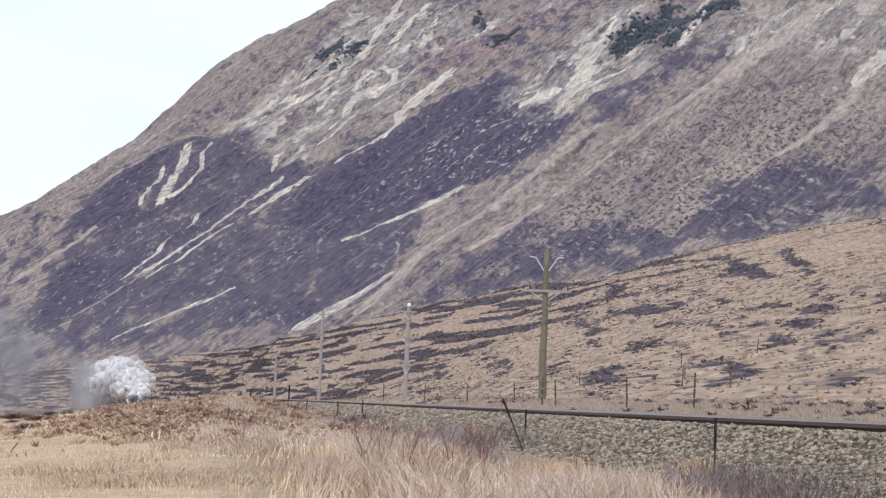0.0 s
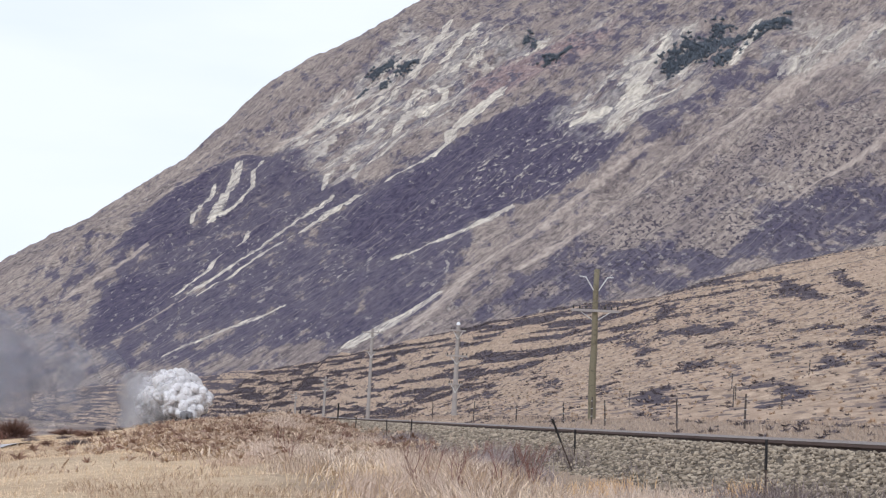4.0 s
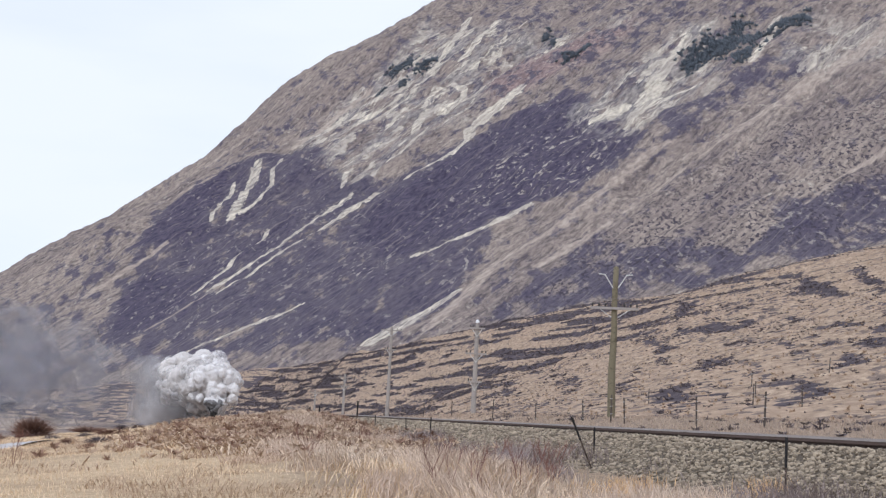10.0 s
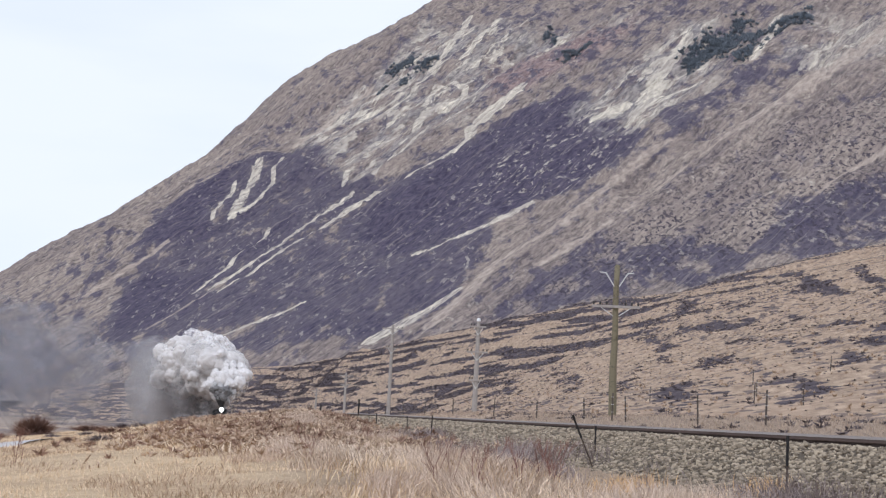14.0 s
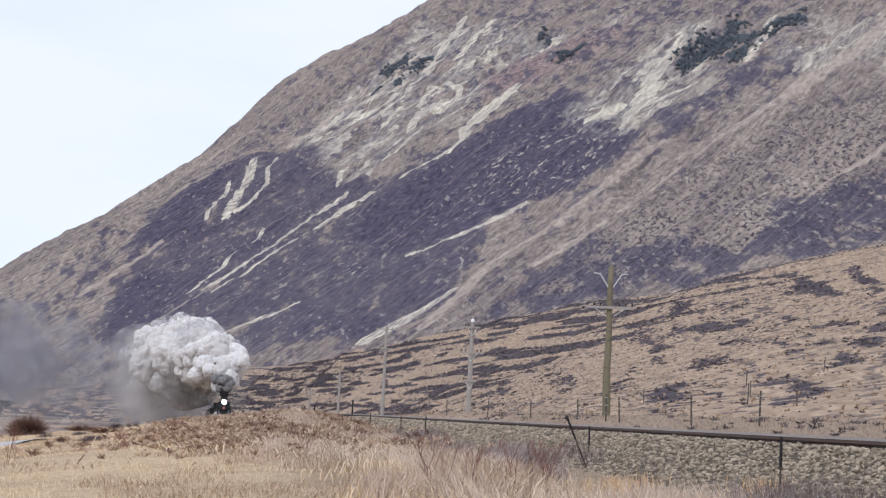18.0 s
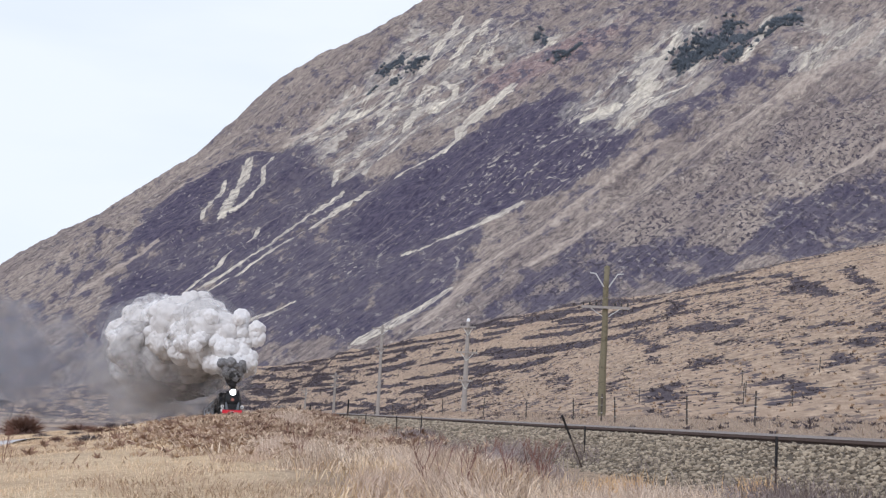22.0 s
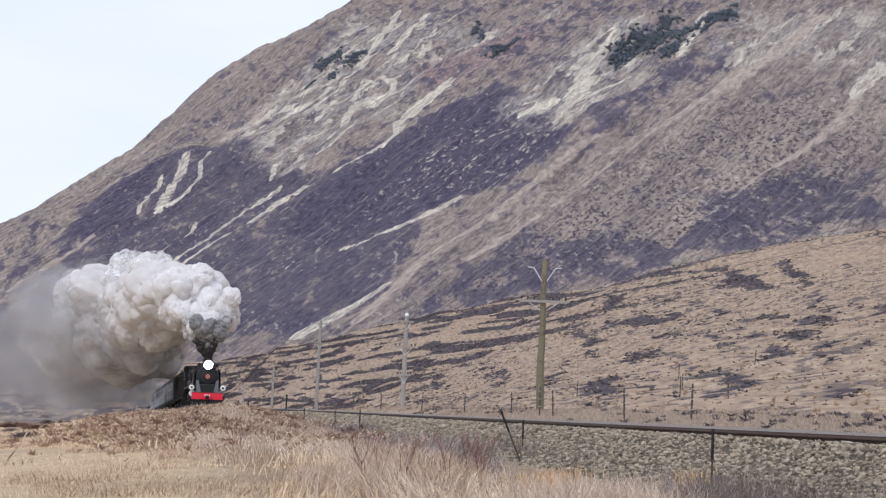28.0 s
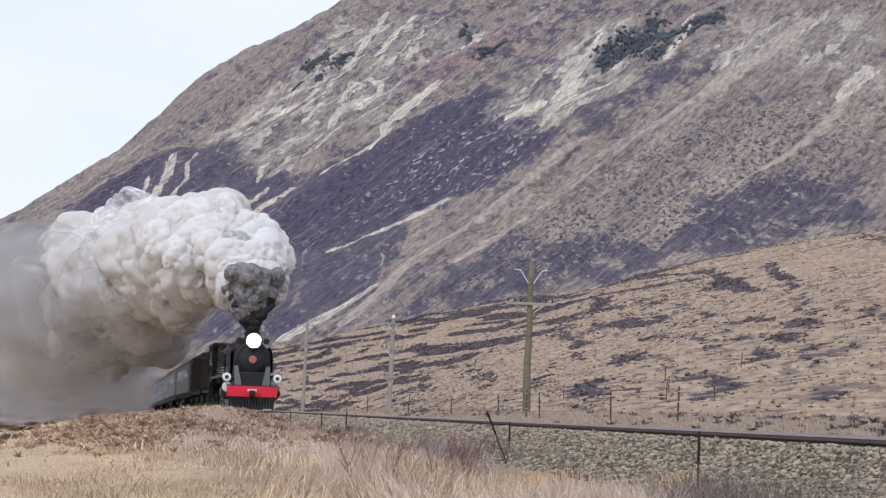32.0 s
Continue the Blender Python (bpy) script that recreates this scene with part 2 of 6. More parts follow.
VERGE = grass_material("brown_verge_grass", (0.20, 0.155, 0.125), (0.60, 0.475, 0.36), (0.38, 0.295, 0.225))
BUSH = grass_material("red_brown_bush", (0.14, 0.075, 0.055), (0.22, 0.12, 0.08), (0.10, 0.06, 0.05))
TREES = grass_material("dark_beech_forest", (0.115, 0.135, 0.162), (0.20, 0.225, 0.25), (0.15, 0.172, 0.20))
GRAVEL = plain("pale_gravel", (0.38, 0.36, 0.35), (0.56, 0.54, 0.52), 3, 0.95, 0, 0.1, 0.6, 0.02)


def stone_material():
    k = Mat("greywacke_ballast", 0.9, 0, 0.25)
    base = k.mix(k.island(), (0.040, 0.032, 0.023), (0.48, 0.40, 0.29))
    base = k.mix(k.calc("MULTIPLY", k.random(), 0.35), base, (0.36, 0.30, 0.235))
    k.colour(k.mix(k.calc("MULTIPLY", k.noise(14, 4), 0.25), base, (0.25, 0.185, 0.125)))
    return k.bump(k.noise(60, 4), 0.3, 0.004).m


STONE = stone_material()
BED = plain("ballast_bed", (0.065, 0.053, 0.04), (0.14, 0.115, 0.088), 12, 0.95, 0, 0.1, 0.8, 0.02)
RAILHEAD = plain("worn_rail_head", (0.085, 0.058, 0.048), (0.14, 0.10, 0.084), 12, 0.8, 0.0, 0.2)
# web and foot in darker rust, holding the shade under the head
RAIL = plain("shaded_rusty_rail_side", (0.06, 0.04, 0.033), (0.12, 0.082, 0.066), 20, 0.75, 0.2, 0.3)
RAILTOP = plain("polished_glint_rail_head", (0.19, 0.160, 0.143), (0.29, 0.25, 0.225), 15, 0.6, 0.0, 0.3, 0.05)
SLEEPER = plain("weathered_sleeper", (0.13, 0.11, 0.095), (0.24, 0.205, 0.17), 6, 0.9)
POLEWOOD = plain("weathered_lichen_pole", (0.10, 0.086, 0.058), (0.29, 0.255, 0.17), 9, 0.9, 0, 0.2, 0.5, 0.01)
GREYWOOD = plain("grey_weathered_wood", (0.27, 0.245, 0.225), (0.42, 0.385, 0.35), 6, 0.9, 0, 0.2, 0.4, 0.01)
DARKWOOD = plain("dark_fence_post", (0.055, 0.045, 0.04), (0.13, 0.105, 0.09), 12, 0.9)
TAR = plain("black_tar", (0.012, 0.011, 0.011), (0.03, 0.027, 0.026), 30, 0.7)
STEELPOST = plain("rusty_steel_post", (0.05, 0.037, 0.032), (0.11, 0.075, 0.058), 25, 0.85, 0.0)
GALV = plain("pale_galvanised_steel", (0.50, 0.50, 0.48), (0.64, 0.63, 0.60), 20, 0.55, 0.3)
CERAMIC = plain("dark_insulator", (0.03, 0.03, 0.03), (0.07, 0.06, 0.055), 30, 0.3)
WHITECAP = plain("white_insulator", (0.75, 0.76, 0.78), (0.85, 0.85, 0.85), 30, 0.3)
WIRE = plain("dull_wire", (0.10, 0.10, 0.11), (0.17, 0.165, 0.17), 5, 0.6, 0.6)

# ---- helpers for building ----
def part(name, bm, material, parent=None, label="", smooth=False):
    """Links a bmesh as one mesh object under a thing or a part."""
    me = bpy.data.meshes.new(name)
    bm.to_mesh(me)
    bm.free()
    return mesh_part(name, me, material, parent, label, smooth)


def mesh_part(name, me, material, parent=None, label="", smooth=False):
    if smooth:
        me.polygons.foreach_set("use_smooth", [True] * len(me.polygons))
    for m in (material if isinstance(material, (list, tuple)) else (material,)):
        if len(me.materials) < 4:
            me.materials.append(m)
    ob = new(name, me)
    if parent:
        ob.parent = parent
    if label:
        tagged(ob, label)
    return ob


def array_mesh(name, verts, faces):
    """A mesh from arrays of vertices and of triangles or quads."""
    verts, faces = np.asarray(verts, np.float32), np.asarray(faces, np.int32)
    me = bpy.data.meshes.new(name)
    k = faces.shape[1]
    me.vertices.add(len(verts)), me.loops.add(faces.size), me.polygons.add(len(faces))
    me.vertices.foreach_set("co", verts.ravel())
    me.loops.foreach_set("vertex_index", faces.ravel())
    me.polygons.foreach_set("loop_start", np.arange(0, faces.size, k, dtype=np.int32))
    me.update(calc_edges=True)
    return me


def grid_faces(nu, nv):
    i = np.arange((nu - 1) * (nv - 1))
    a = (i // (nv - 1)) * nv + i % (nv - 1)
    return np.stack([a, a + nv, a + nv + 1, a + 1], 1)


def vnoise(x, y, seed=0):
    """Smooth lattice noise, 0 to 1, for arrays."""
    xi, yi = np.floor(x).astype(np.int64), np.floor(y).astype(np.int64)
    fx, fy = x - xi, y - yi
    fx, fy = fx * fx * (3 - 2 * fx), fy * fy * (3 - 2 * fy)

    def h(a, b):
        n = (a * 374761393 + b * 668265263 + seed * 974634721) & 0xFFFFFFFF
        n = ((n ^ (n >> 13)) * 1274126177) & 0xFFFFFFFF
        return ((n ^ (n >> 16)) & 0xFFFF) / 65535.0

    a = h(xi, yi) * (1 - fx) + h(xi + 1, yi) * fx
    b = h(xi, yi + 1) * (1 - fx) + h(xi + 1, yi + 1) * fx
    return a * (1 - fy) + b * fy


def fbm(x, y, octaves=4, seed=0):
    s, amp, tot = 0.0, 1.0, 0.0
    for o in range(octaves):
        s = s + amp * vnoise(x * 2 ** o, y * 2 ** o, seed + o * 17)
        tot += amp
        amp *= 0.5
    return s / tot


def ease(a, b, x):
    t = np.clip((x - a) / (b - a), 0, 1)
    return t * t * (3 - 2 * t)


TRACK_X = 6.4


def rail_z(y):
    """Height of the rail's top: level near the stand, then down the bank away from it, and level again far off."""
    y = np.asarray(y, float)
    z = np.where(y < 108, 0, np.where(y < 180, -0.000135 * (y - 108) ** 2, -0.70 - 0.0194 * (y - 180) - 0.012 * np.maximum(y - 312, 0))) + np.interp(y, (100, 150, 237, 320, 326, 340, 370), (0, -0.32, -0.52, -1.20, -1.28, -2.1, -2.8))
    return np.where(z > -6.0, z, -8.0 + 2.0 * np.exp(np.clip((z + 6.0) / 2.0, -30, 0)))


def track_x(y):
    """The line's middle: straight past the stand, bending slightly to the left beyond."""
    d = np.asarray(y, float) - 95.0
    return TRACK_X - 0.0135 * 0.5 * (d + np.sqrt(d * d + 900.0)) * (d < 900) - 10.4 * (d >= 900)


def ground_z(x, y):
    x, y = np.asarray(x, float), np.asarray(y, float)
    rz = rail_z(y)
    tx = track_x(y)
    z = rz - 0.64
    # the line's low bank
    z = z + 0.30 * np.exp(-((x - tx) / 2.1) ** 4)
    # the grown mound beside the line
    z = z + 0.22 * np.exp(-((x - 2.2) / 2.4) ** 2) * ease(20, 38, y) * (1 - ease(62, 85, y))
    z = z + 0.27 * np.exp(-((x - 0.068 * y) / 1.5) ** 2) * ease(34, 46, y) * (1 - ease(62, 84, y))
    # the field falls away to the left
    z = z - 0.95 * ease(1, -10, x) - 0.9 * ease(-14, -60, x) - 2.2 * ease(63, 120, y) * ease(0.5, -5, x)
    # beyond the line it lies a little higher
    z = z + (0.62 + 0.35) * ease(10.5, 19, x) * (1 - ease(400, 900, y))
    near = np.exp(-((x / 120) ** 2 + (y / 160) ** 2))
    z = z + near * (0.22 * (fbm(x * 0.16, y * 0.12, 3, 5) - 0.5) + 0.10 * (fbm(x * 0.7, y * 0.6, 2, 9) - 0.5)) * (1 - np.exp(-((x - tx) / 2.4) ** 4))
    return z


# ---- ground: one sheet to the horizon ----
def build_ground():
    def steps(near, step, far, grow):
        out, d = list(np.arange(0, near, step)), step
        p = near
        while p < far:
            out.append(p)
            d *= grow
            p += d
        return np.array(out + [far])

    xs = np.concatenate([-steps(16, 0.30, 4600, 1.12)[:0:-1], steps(24, 0.30, 4600, 1.12)])
    ys = np.concatenate([-steps(6, 1.0, 4600, 1.3)[:0:-1], steps(90, 0.45, 4600, 1.06)])
    X, Y = np.meshgrid(xs, ys, indexing="ij")
    Z = ground_z(X, Y)
    me = array_mesh("ground", np.stack([X, Y, Z], -1).reshape(-1, 3), grid_faces(len(xs), len(ys)))
    me.attributes.new("flats", "FLOAT", "POINT").data.foreach_set("value", (ease(105, 170, Y) * (1 - ease(1500, 2600, Y))).ravel().astype(np.float32))
    me.attributes.new("bank", "FLOAT", "POINT").data.foreach_set("value", (ease(8.4, 10.5, X) * (1 - ease(500, 900, Y))).ravel().astype(np.float32))
    me.attributes.new("stalk_shade", "FLOAT", "POINT").data.foreach_set("value", np.clip(ease(0.2, 1.6, X - 0.008 * Y) * (1 - ease(70, 100, Y)), 0, 1).ravel().astype(np.float32))
    tagged(mesh_part("ground", me, FIELD, smooth=True), "dry yellow grass field beside the railway line", "ground", kind="structure")


build_ground()


# ---- hillside: an alluvial fan of tussock beyond the line ----
def hill_lines(y):
    """Foot and edge of the fan across the valley; far off it swings to the left."""
    bend = 0.30 * np.maximum(y - 620, 0) ** 2 / (np.maximum(y - 620, 0) + 250)
    foot = 21.5 + 0.018 * (y - 60) - bend
    crest = np.maximum(122 - 0.139 * (y - 274), 26 + 60 * ease(300, 900, y)) - bend * ease(620, 1000, y)
    return foot, np.maximum(crest, foot + 14)


def hill_z(x, y):
    """Rises from a foot line beyond the fence to a terrace edge that runs nearly along the valley."""
    # the distance across the fan, 0 at the foot, 1 at the edge
    foot, crest = hill_lines(y)
    w = (x - foot) / (crest - foot)
    top = 36.5 - 0.0135 * (y - 274) - 0.004 * np.maximum(y - 800, 0) + 3.0 * (fbm(y * 0.012, y * 0 + 3, 3, 41) - 0.5)
    top = top + 2.5 * np.exp(-((y - 280) / 48) ** 2) + 2.2 * np.exp(-((y - 480) / 60) ** 2) + 2.0 * np.exp(-((y - 830) / 60) ** 2)
    base = ground_z(x, y)
    w1 = np.clip(w, 0, 1)
    rise = w1 ** 1.15 * (1 - 0.10 * ease(0.85, 1.0, w1))
    z = base - 0.3 + (top - base) * rise - np.maximum(w - 1, 0) * 2.0
    z = z + (fbm(x * 0.03, y * 0.02, 4, 31) - 0.5) * 3.0 * ease(0.05, 0.5, w1) + (fbm(x * 0.25, y * 0.15, 2, 33) - 0.5) * 0.5 * ease(0.0, 0.1, w1)
    # small terraces worn along the slope
    z = z + 0.14 * np.sin(z * 2.1 + 3 * fbm(x * 0.02, y * 0.02, 2, 35)) * ease(0.15, 0.4, w1)
    return z, w


# thickets: distance along the valley, height, their reaches, and how far they lean along the slope
THICKETS_NEAR = ((284, 22.0, 7.4, 3.1, 7.1), (214, 10.8, 3.4, 3.5, 9.6), (215, 13.8, 10.1, 1.2, 7.4), (209, 14.6, 1.4, 1.4, 6.2), (144, 6.0, 4.8, 1.1, 12.0), (167, 9.1, 3.1, 0.8, 12.0), (119, 3.2, 5.3, 0.4, 12.0), (109, 2.2, 2.6, 0.8, 12.0), (141, 3.3, 3.2, 1.3, 12.0), (202, 5.3, 5.3, 1.2, 12.0), (355, 10.8, 16.5, 1.8, 10.2), (316, 11.1, 14.6, 1.0, 5.3), (92, 2.7, 1.6, 0.4, 9.5), (80, 2.1, 2.9, 0.6, 11.2), (95, 2.0, 1.4, 0.5, 11.3))
THICKETS_FAR = ((76, 1.5, 1.2, 0.3, 10.1), (229, 22.0, 5.9, 3.5, 5.7), (187, 13.6, 2.1, 1.2, 8.9), (201, 20.0, 3.1, 4.1, 6.2), (148, 12.3, 1.3, 1.7, 6.5), (133, 10.4, 1.8, 0.9, 6.4), (124, 8.7, 2.3, 0.7, 6.1), (113, 6.9, 1.8, 0.8, 9.2), (147, 10.6, 2.4, 0.9, 9.6), (98, 4.7, 2.7, 0.9, 9.1), (86, 4.2, 1.3, 1.2, 7.7), (116, 9.5, 1.2, 1.2, 6.3), (60, 1.4, 1.2, 0.3, 8.7), (125, 6.4, 2.7, 0.8, 9.9), (190, 20.4, 1.2, 1.7, 6.2))


def scrub_mask(x, y, z, w):
    """Where dark scrub grows: bands along the slope, single thickets and the foot."""
    bands = ease(0.50, 0.57, fbm(z * 0.85 + 2, y * 0.030, 4, 51)) * ease(190, 330, y) * (1 + 0.5 * ease(400, 700, y)) + 0.25 * ease(520, 800, y)
    thick = x * 0
    for yc, zc, ry, rz, lean in THICKETS_NEAR + THICKETS_FAR:
        thick = np.maximum(thick, 1.16 - 0.85 * np.hypot((y - yc - lean * (z - zc)) / ry, (z - zc) / rz))
    thick = np.clip(thick + 1.1 * (fbm(x * 0.45, y * 0.30, 3, 59) - 0.5), 0, 1) * (thick > 0.05)
    patches = ease(0.60, 0.65, fbm((x - 0.31 * y) * 0.40 + 7, (x - 0.155 * y) * 0.31, 4, 53)) * (1 - 0.6 * ease(220, 330, y))
    foot = ease(0.20, 0.04, w) * ease(0.48, 0.58, fbm(x * 0.12, y * 0.08, 3, 55)) * ease(70, 130, y)
    return np.clip((bands + thick + 0.45 * patches) * (1 - 0.75 * ease(0.86, 0.96, w)) + 0.35 * foot, 0, 1)


def build_hill():
    ys = np.concatenate([np.arange(30, 420, 1.6), np.arange(420, 1000, 4.0), np.arange(1000, 2300, 14.0)])
    ws = np.linspace(-0.02, 1.35, 190)
    Y, W = np.meshgrid(ys, ws, indexing="ij")
    foot, crest = hill_lines(Y)
    X = foot + W * (crest - foot)
    Z, W2 = hill_z(X, Y)
    me = array_mesh("hillside", np.stack([X, Y, Z], -1).reshape(-1, 3), grid_faces(len(ys), len(ws))[:, ::-1])
    a = me.attributes.new("scrub", "FLOAT", "POINT")
    a.data.foreach_set("value", scrub_mask(X, Y, Z, W2).ravel().astype(np.float32))
    tagged(mesh_part("hillside", me, HILL, smooth=True), "tan tussock hillside with dark patches of scrub", "hillside", kind="structure")


build_hill()

# ---- mountain: one long face, with its fall line along the mesh's x axis ----
MT_AZ = radians(35)
MT_U0, MT_V, MT_SLOPE = 872.0, 2330.0, 0.635


def mountain_z(u, v):
    """u up the fall line, v along the contour, away from the stand."""
    d = u - MT_U0
    z = MT_SLOPE * 0.5 * (d + np.sqrt(d * d + 90 ** 2)) - 14
    z = z + 0.00005 * np.maximum(d - 250, 0) ** 2
    # the crest of the spur, and the far side
    over = np.maximum(v - (MT_V - 70), 0)
    z = z - over ** 2 / 420
    # ribs and gullies along the fall line
    up = ease(0, 500, d)
    rib = fbm(v * 0.0075 + 0.0006 * u, u * 0.0011, 4, 61) - 0.5
    z = z + rib * (16 + 60 * up) * ease(-60, 120, d)
    z = z + (fbm(v * 0.022, u * 0.005, 3, 67) - 0.5) * (4 + 12 * up)
    crag = np.abs(fbm(v * 0.018, u * 0.021, 4, 71) - 0.5)
    z = z - crag * (3 + 26 * up * up) + (fbm(v * 0.05, u * 0.12, 2, 73) - 0.5) * (1.0 + 3 * up)
    return z + crest_lift(u) * ease(1500, 2200, v)


def crest_lift(u):
    """The shoulders of the skyline."""
    dips = 2 * np.exp(-((u - 1270) / 50) ** 2) - 9 * np.exp(-((u - 1420) / 70) ** 2) - 7 * np.exp(-((u - 1640) / 40) ** 2)
    return 35 * np.exp(-((u - 1835) / 150) ** 2) - 2 + 11 * ease(1740, 1860, u) + dips


def ribbon(u, v, line):
    """1 along a line of places with half widths (u, v, wide), fading past its edge."""
    best = u * 0
    for (u0, v0, w0), (u1, v1, w1) in zip(line, line[1:]):
        du, dv = u1 - u0, v1 - v0
        t = np.clip(((u - u0) * du + (v - v0) * dv) / (du * du + dv * dv), 0, 1)
        wide = 0.78 * (w0 + (w1 - w0) * t) + 1.0
        best = np.maximum(best, np.clip(1.5 - np.hypot(u - u0 - t * du, v - v0 - t * dv) / wide, 0, 1))
    return best


def zone(u, v, shape, soft=22.0):
    """Full inside a closed outline of places, fading out across its edge."""
    full, ring = shape
    inside, far = np.zeros(u.shape, bool), np.full(u.shape, 1e9)
    for (u0, v0), (u1, v1) in zip(ring, ring[1:] + ring[:1]):
        du, dv = u1 - u0, v1 - v0
        t = np.clip(((u - u0) * du + (v - v0) * dv) / (du * du + dv * dv), 0, 1)
        far = np.minimum(far, np.hypot(u - u0 - t * du, v - v0 - t * dv))
        if dv:
            inside ^= ((v0 > v) != (v1 > v)) & (u < du * (v - v0) / dv + u0)
    return full * np.clip(0.5 + np.where(inside, far, -far) / (2 * soft), 0, 1)


# what covers the face: cover in full, and the outline in (u, v)
HEATH_MAIN = 1.0, ((1309, 1508), (1417, 1522), (1489, 1512), (1572, 1508), (1590, 1440), (1520, 1336), (1484, 1323), (1444, 1232), (1384, 1130), (1330, 1117), (1280, 1139), (1252, 1171), (1177, 1207), (1147, 1263), (1165, 1339), (1211, 1433), (1293, 1511))
HEATH_WEST = 1.0, ((1218, 1925), (1320, 2050), (1402, 2102), (1481, 2143), (1514, 2082), (1467, 2045), (1301, 1863), (1313, 1831), (1276, 1826), (1252, 1842), (1219, 1862))
HEATH_FOOT = 0.95, ((1086, 1754), (1189, 1855), (1207, 1815), (1168, 1703), (1209, 1701), (1295, 1735), (1384, 1740), (1272, 1621), (1183, 1617), (1111, 1596), (1041, 1560), (1006, 1586), (1024, 1663))
HEATH_THIN = 0.57, ((1005, 1656), (1218, 1925), (1481, 2143), (1553, 2091), (1592, 2036), (1507, 1818), (1399, 1615), (1455, 1564), (1535, 1514), (1590, 1440), (1390, 1127), (1308, 1114), (1242, 1162), (1193, 1172), (1140, 1139), (1080, 1113), (1022, 1102), (989, 1128), (960, 1305), (934, 1446))
HEATH_HIGH = 0.46, ((1422, 1170), (1468, 1131), (1512, 1099), (1546, 1074), (1576, 1046), (1537, 997), (1502, 1019), (1453, 1039), (1403, 1064), (1353, 1073))
HEATH_EAST = 0.49, ((1021, 1043), (1109, 1042), (1174, 1042), (1210, 1029), (1184, 978), (1149, 882), (1149, 819), (1218, 831), (1232, 785), (1297, 748), (1260, 732), (1273, 685), (1143, 615), (1126, 690), (1088, 775), (1052, 868), (1032, 948))
HEATH_GULLY = 0.72, ((1160, 815), (1206, 798), (1245, 764), (1291, 744), (1251, 738), (1180, 758), (1181, 724), (1176, 632), (1149, 618), (1157, 709), (1110, 791))
RUST = 1, ((1684, 1713), (1760, 1741), (1772, 1642), (1809, 1548), (1824, 1506), (1748, 1496), (1679, 1500), (1640, 1552), (1605, 1585))
SPECKS = 1, ((1133, 1050), (1250, 1033), (1357, 969), (1423, 944), (1438, 863), (1392, 749), (1149, 618), (1097, 782), (1036, 918), (1027, 1050))
FLECKS = 1, ((1290, 1335), (1372, 1361), (1421, 1332), (1491, 1310), (1415, 1181), (1300, 1132), (1263, 1164), (1278, 1257))
FLECKS_LOW = 0.7, ((1101, 1368), (1170, 1384), (1185, 1344), (1129, 1260), (1115, 1318))
CRAGS = 0.62, ((1592, 2036), (1701, 2059), (1783, 2039), (1914, 2070), (1816, 1510), (1809, 1548), (1763, 1622), (1757, 1737), (1543, 1590), (1519, 1681), (1409, 1626), (1493, 1813))
CRAGS_MID = 0.85, ((1481, 1340), (1553, 1327), (1682, 1318), (1688, 1275), (1481, 1116), (1444, 1163), (1415, 1181))
CRAGS_EAST = 0.5, ((1550, 1068), (1625, 1079), (1608, 870), (1420, 764), (1456, 840), (1536, 929), (1483, 947), (1513, 1019))
CHUTES = (
    ((1099, 1542, 2.5), (1163, 1554, 3), (1236, 1573, 3.5), (1312, 1578, 5), (1379, 1589, 7), (1406, 1554, 9), (1439, 1524, 9), (1490, 1524, 8), (1525, 1562, 8)),
    ((1525, 1562, 10), (1570, 1573, 18), (1601, 1570, 17), (1643, 1581, 10)),
    ((1116, 1587, 2), (1162, 1587, 3), (1209, 1595, 2.5), (1260, 1604, 3.5), (1310, 1611, 4), (1362, 1617, 3)),
    ((1104, 1603, 1.5), (1176, 1630, 2.5), (1304, 1722, 2)),
    ((1405, 1624, 4), (1483, 1677, 6), (1519, 1681, 6), (1547, 1682, 5)),
)
CHUTES_WEST = (
    ((1308, 1862, 2), (1366, 1923, 3.5), (1440, 2005, 5), (1478, 2048, 2)),
    ((1330, 1848, 6), (1363, 1870, 9), (1425, 1940, 5), (1489, 2013, 10), (1530, 2056, 7)),
    ((1349, 1849, 2), (1386, 1854, 3), (1420, 1872, 3), (1500, 1976, 3), (1548, 2017, 3)),
    ((962, 1407, 2), (998, 1388, 3), (1031, 1364, 3.5), (1063, 1336, 3)),
    ((1420, 1708, 2), (1448, 1738, 4), (1465, 1753, 3)),
)
CHUTES_MID = (
    ((1145, 1252, 2), (1174, 1212, 2.5), (1201, 1189, 6), (1233, 1187, 6), (1249, 1178, 2)),
    ((989, 1138, 9), (1028, 1128, 10), (1062, 1121, 6), (1086, 1117, 2)),
    ((1582, 1736, 6), (1616, 1763, 10), (1641, 1767, 13), (1648, 1739, 15), (1652, 1714, 12)),
    ((1642, 1787, 4), (1688, 1809, 5), (1699, 1782, 5), (1695, 1751, 5), (1651, 1711, 5)),
    ((1415, 1186, 4), (1472, 1220, 10), (1525, 1246, 11), (1574, 1259, 12), (1652, 1286, 9)),
    ((1474, 1187, 6), (1494, 1173, 9), (1492, 1140, 7)),
)
CHUTES_HIGH = (
    ((1457, 1275, 5), (1477, 1266, 8), (1497, 1252, 6)),
    ((1750, 1888, 6), (1803, 1918, 8), (1877, 1956, 8), (1960, 2021, 7)),
    ((1769, 1841, 4), (1817, 1850, 6), (1911, 1893, 8)),
    ((1531, 1088, 8), (1596, 1113, 8), (1692, 1169, 8)),
    ((1405, 784, 9), (1432, 784, 13), (1454, 783, 12)),
    ((1614, 1922, 4), (1647, 1927, 7), (1660, 1894, 6), (1685, 1883, 5)),
)
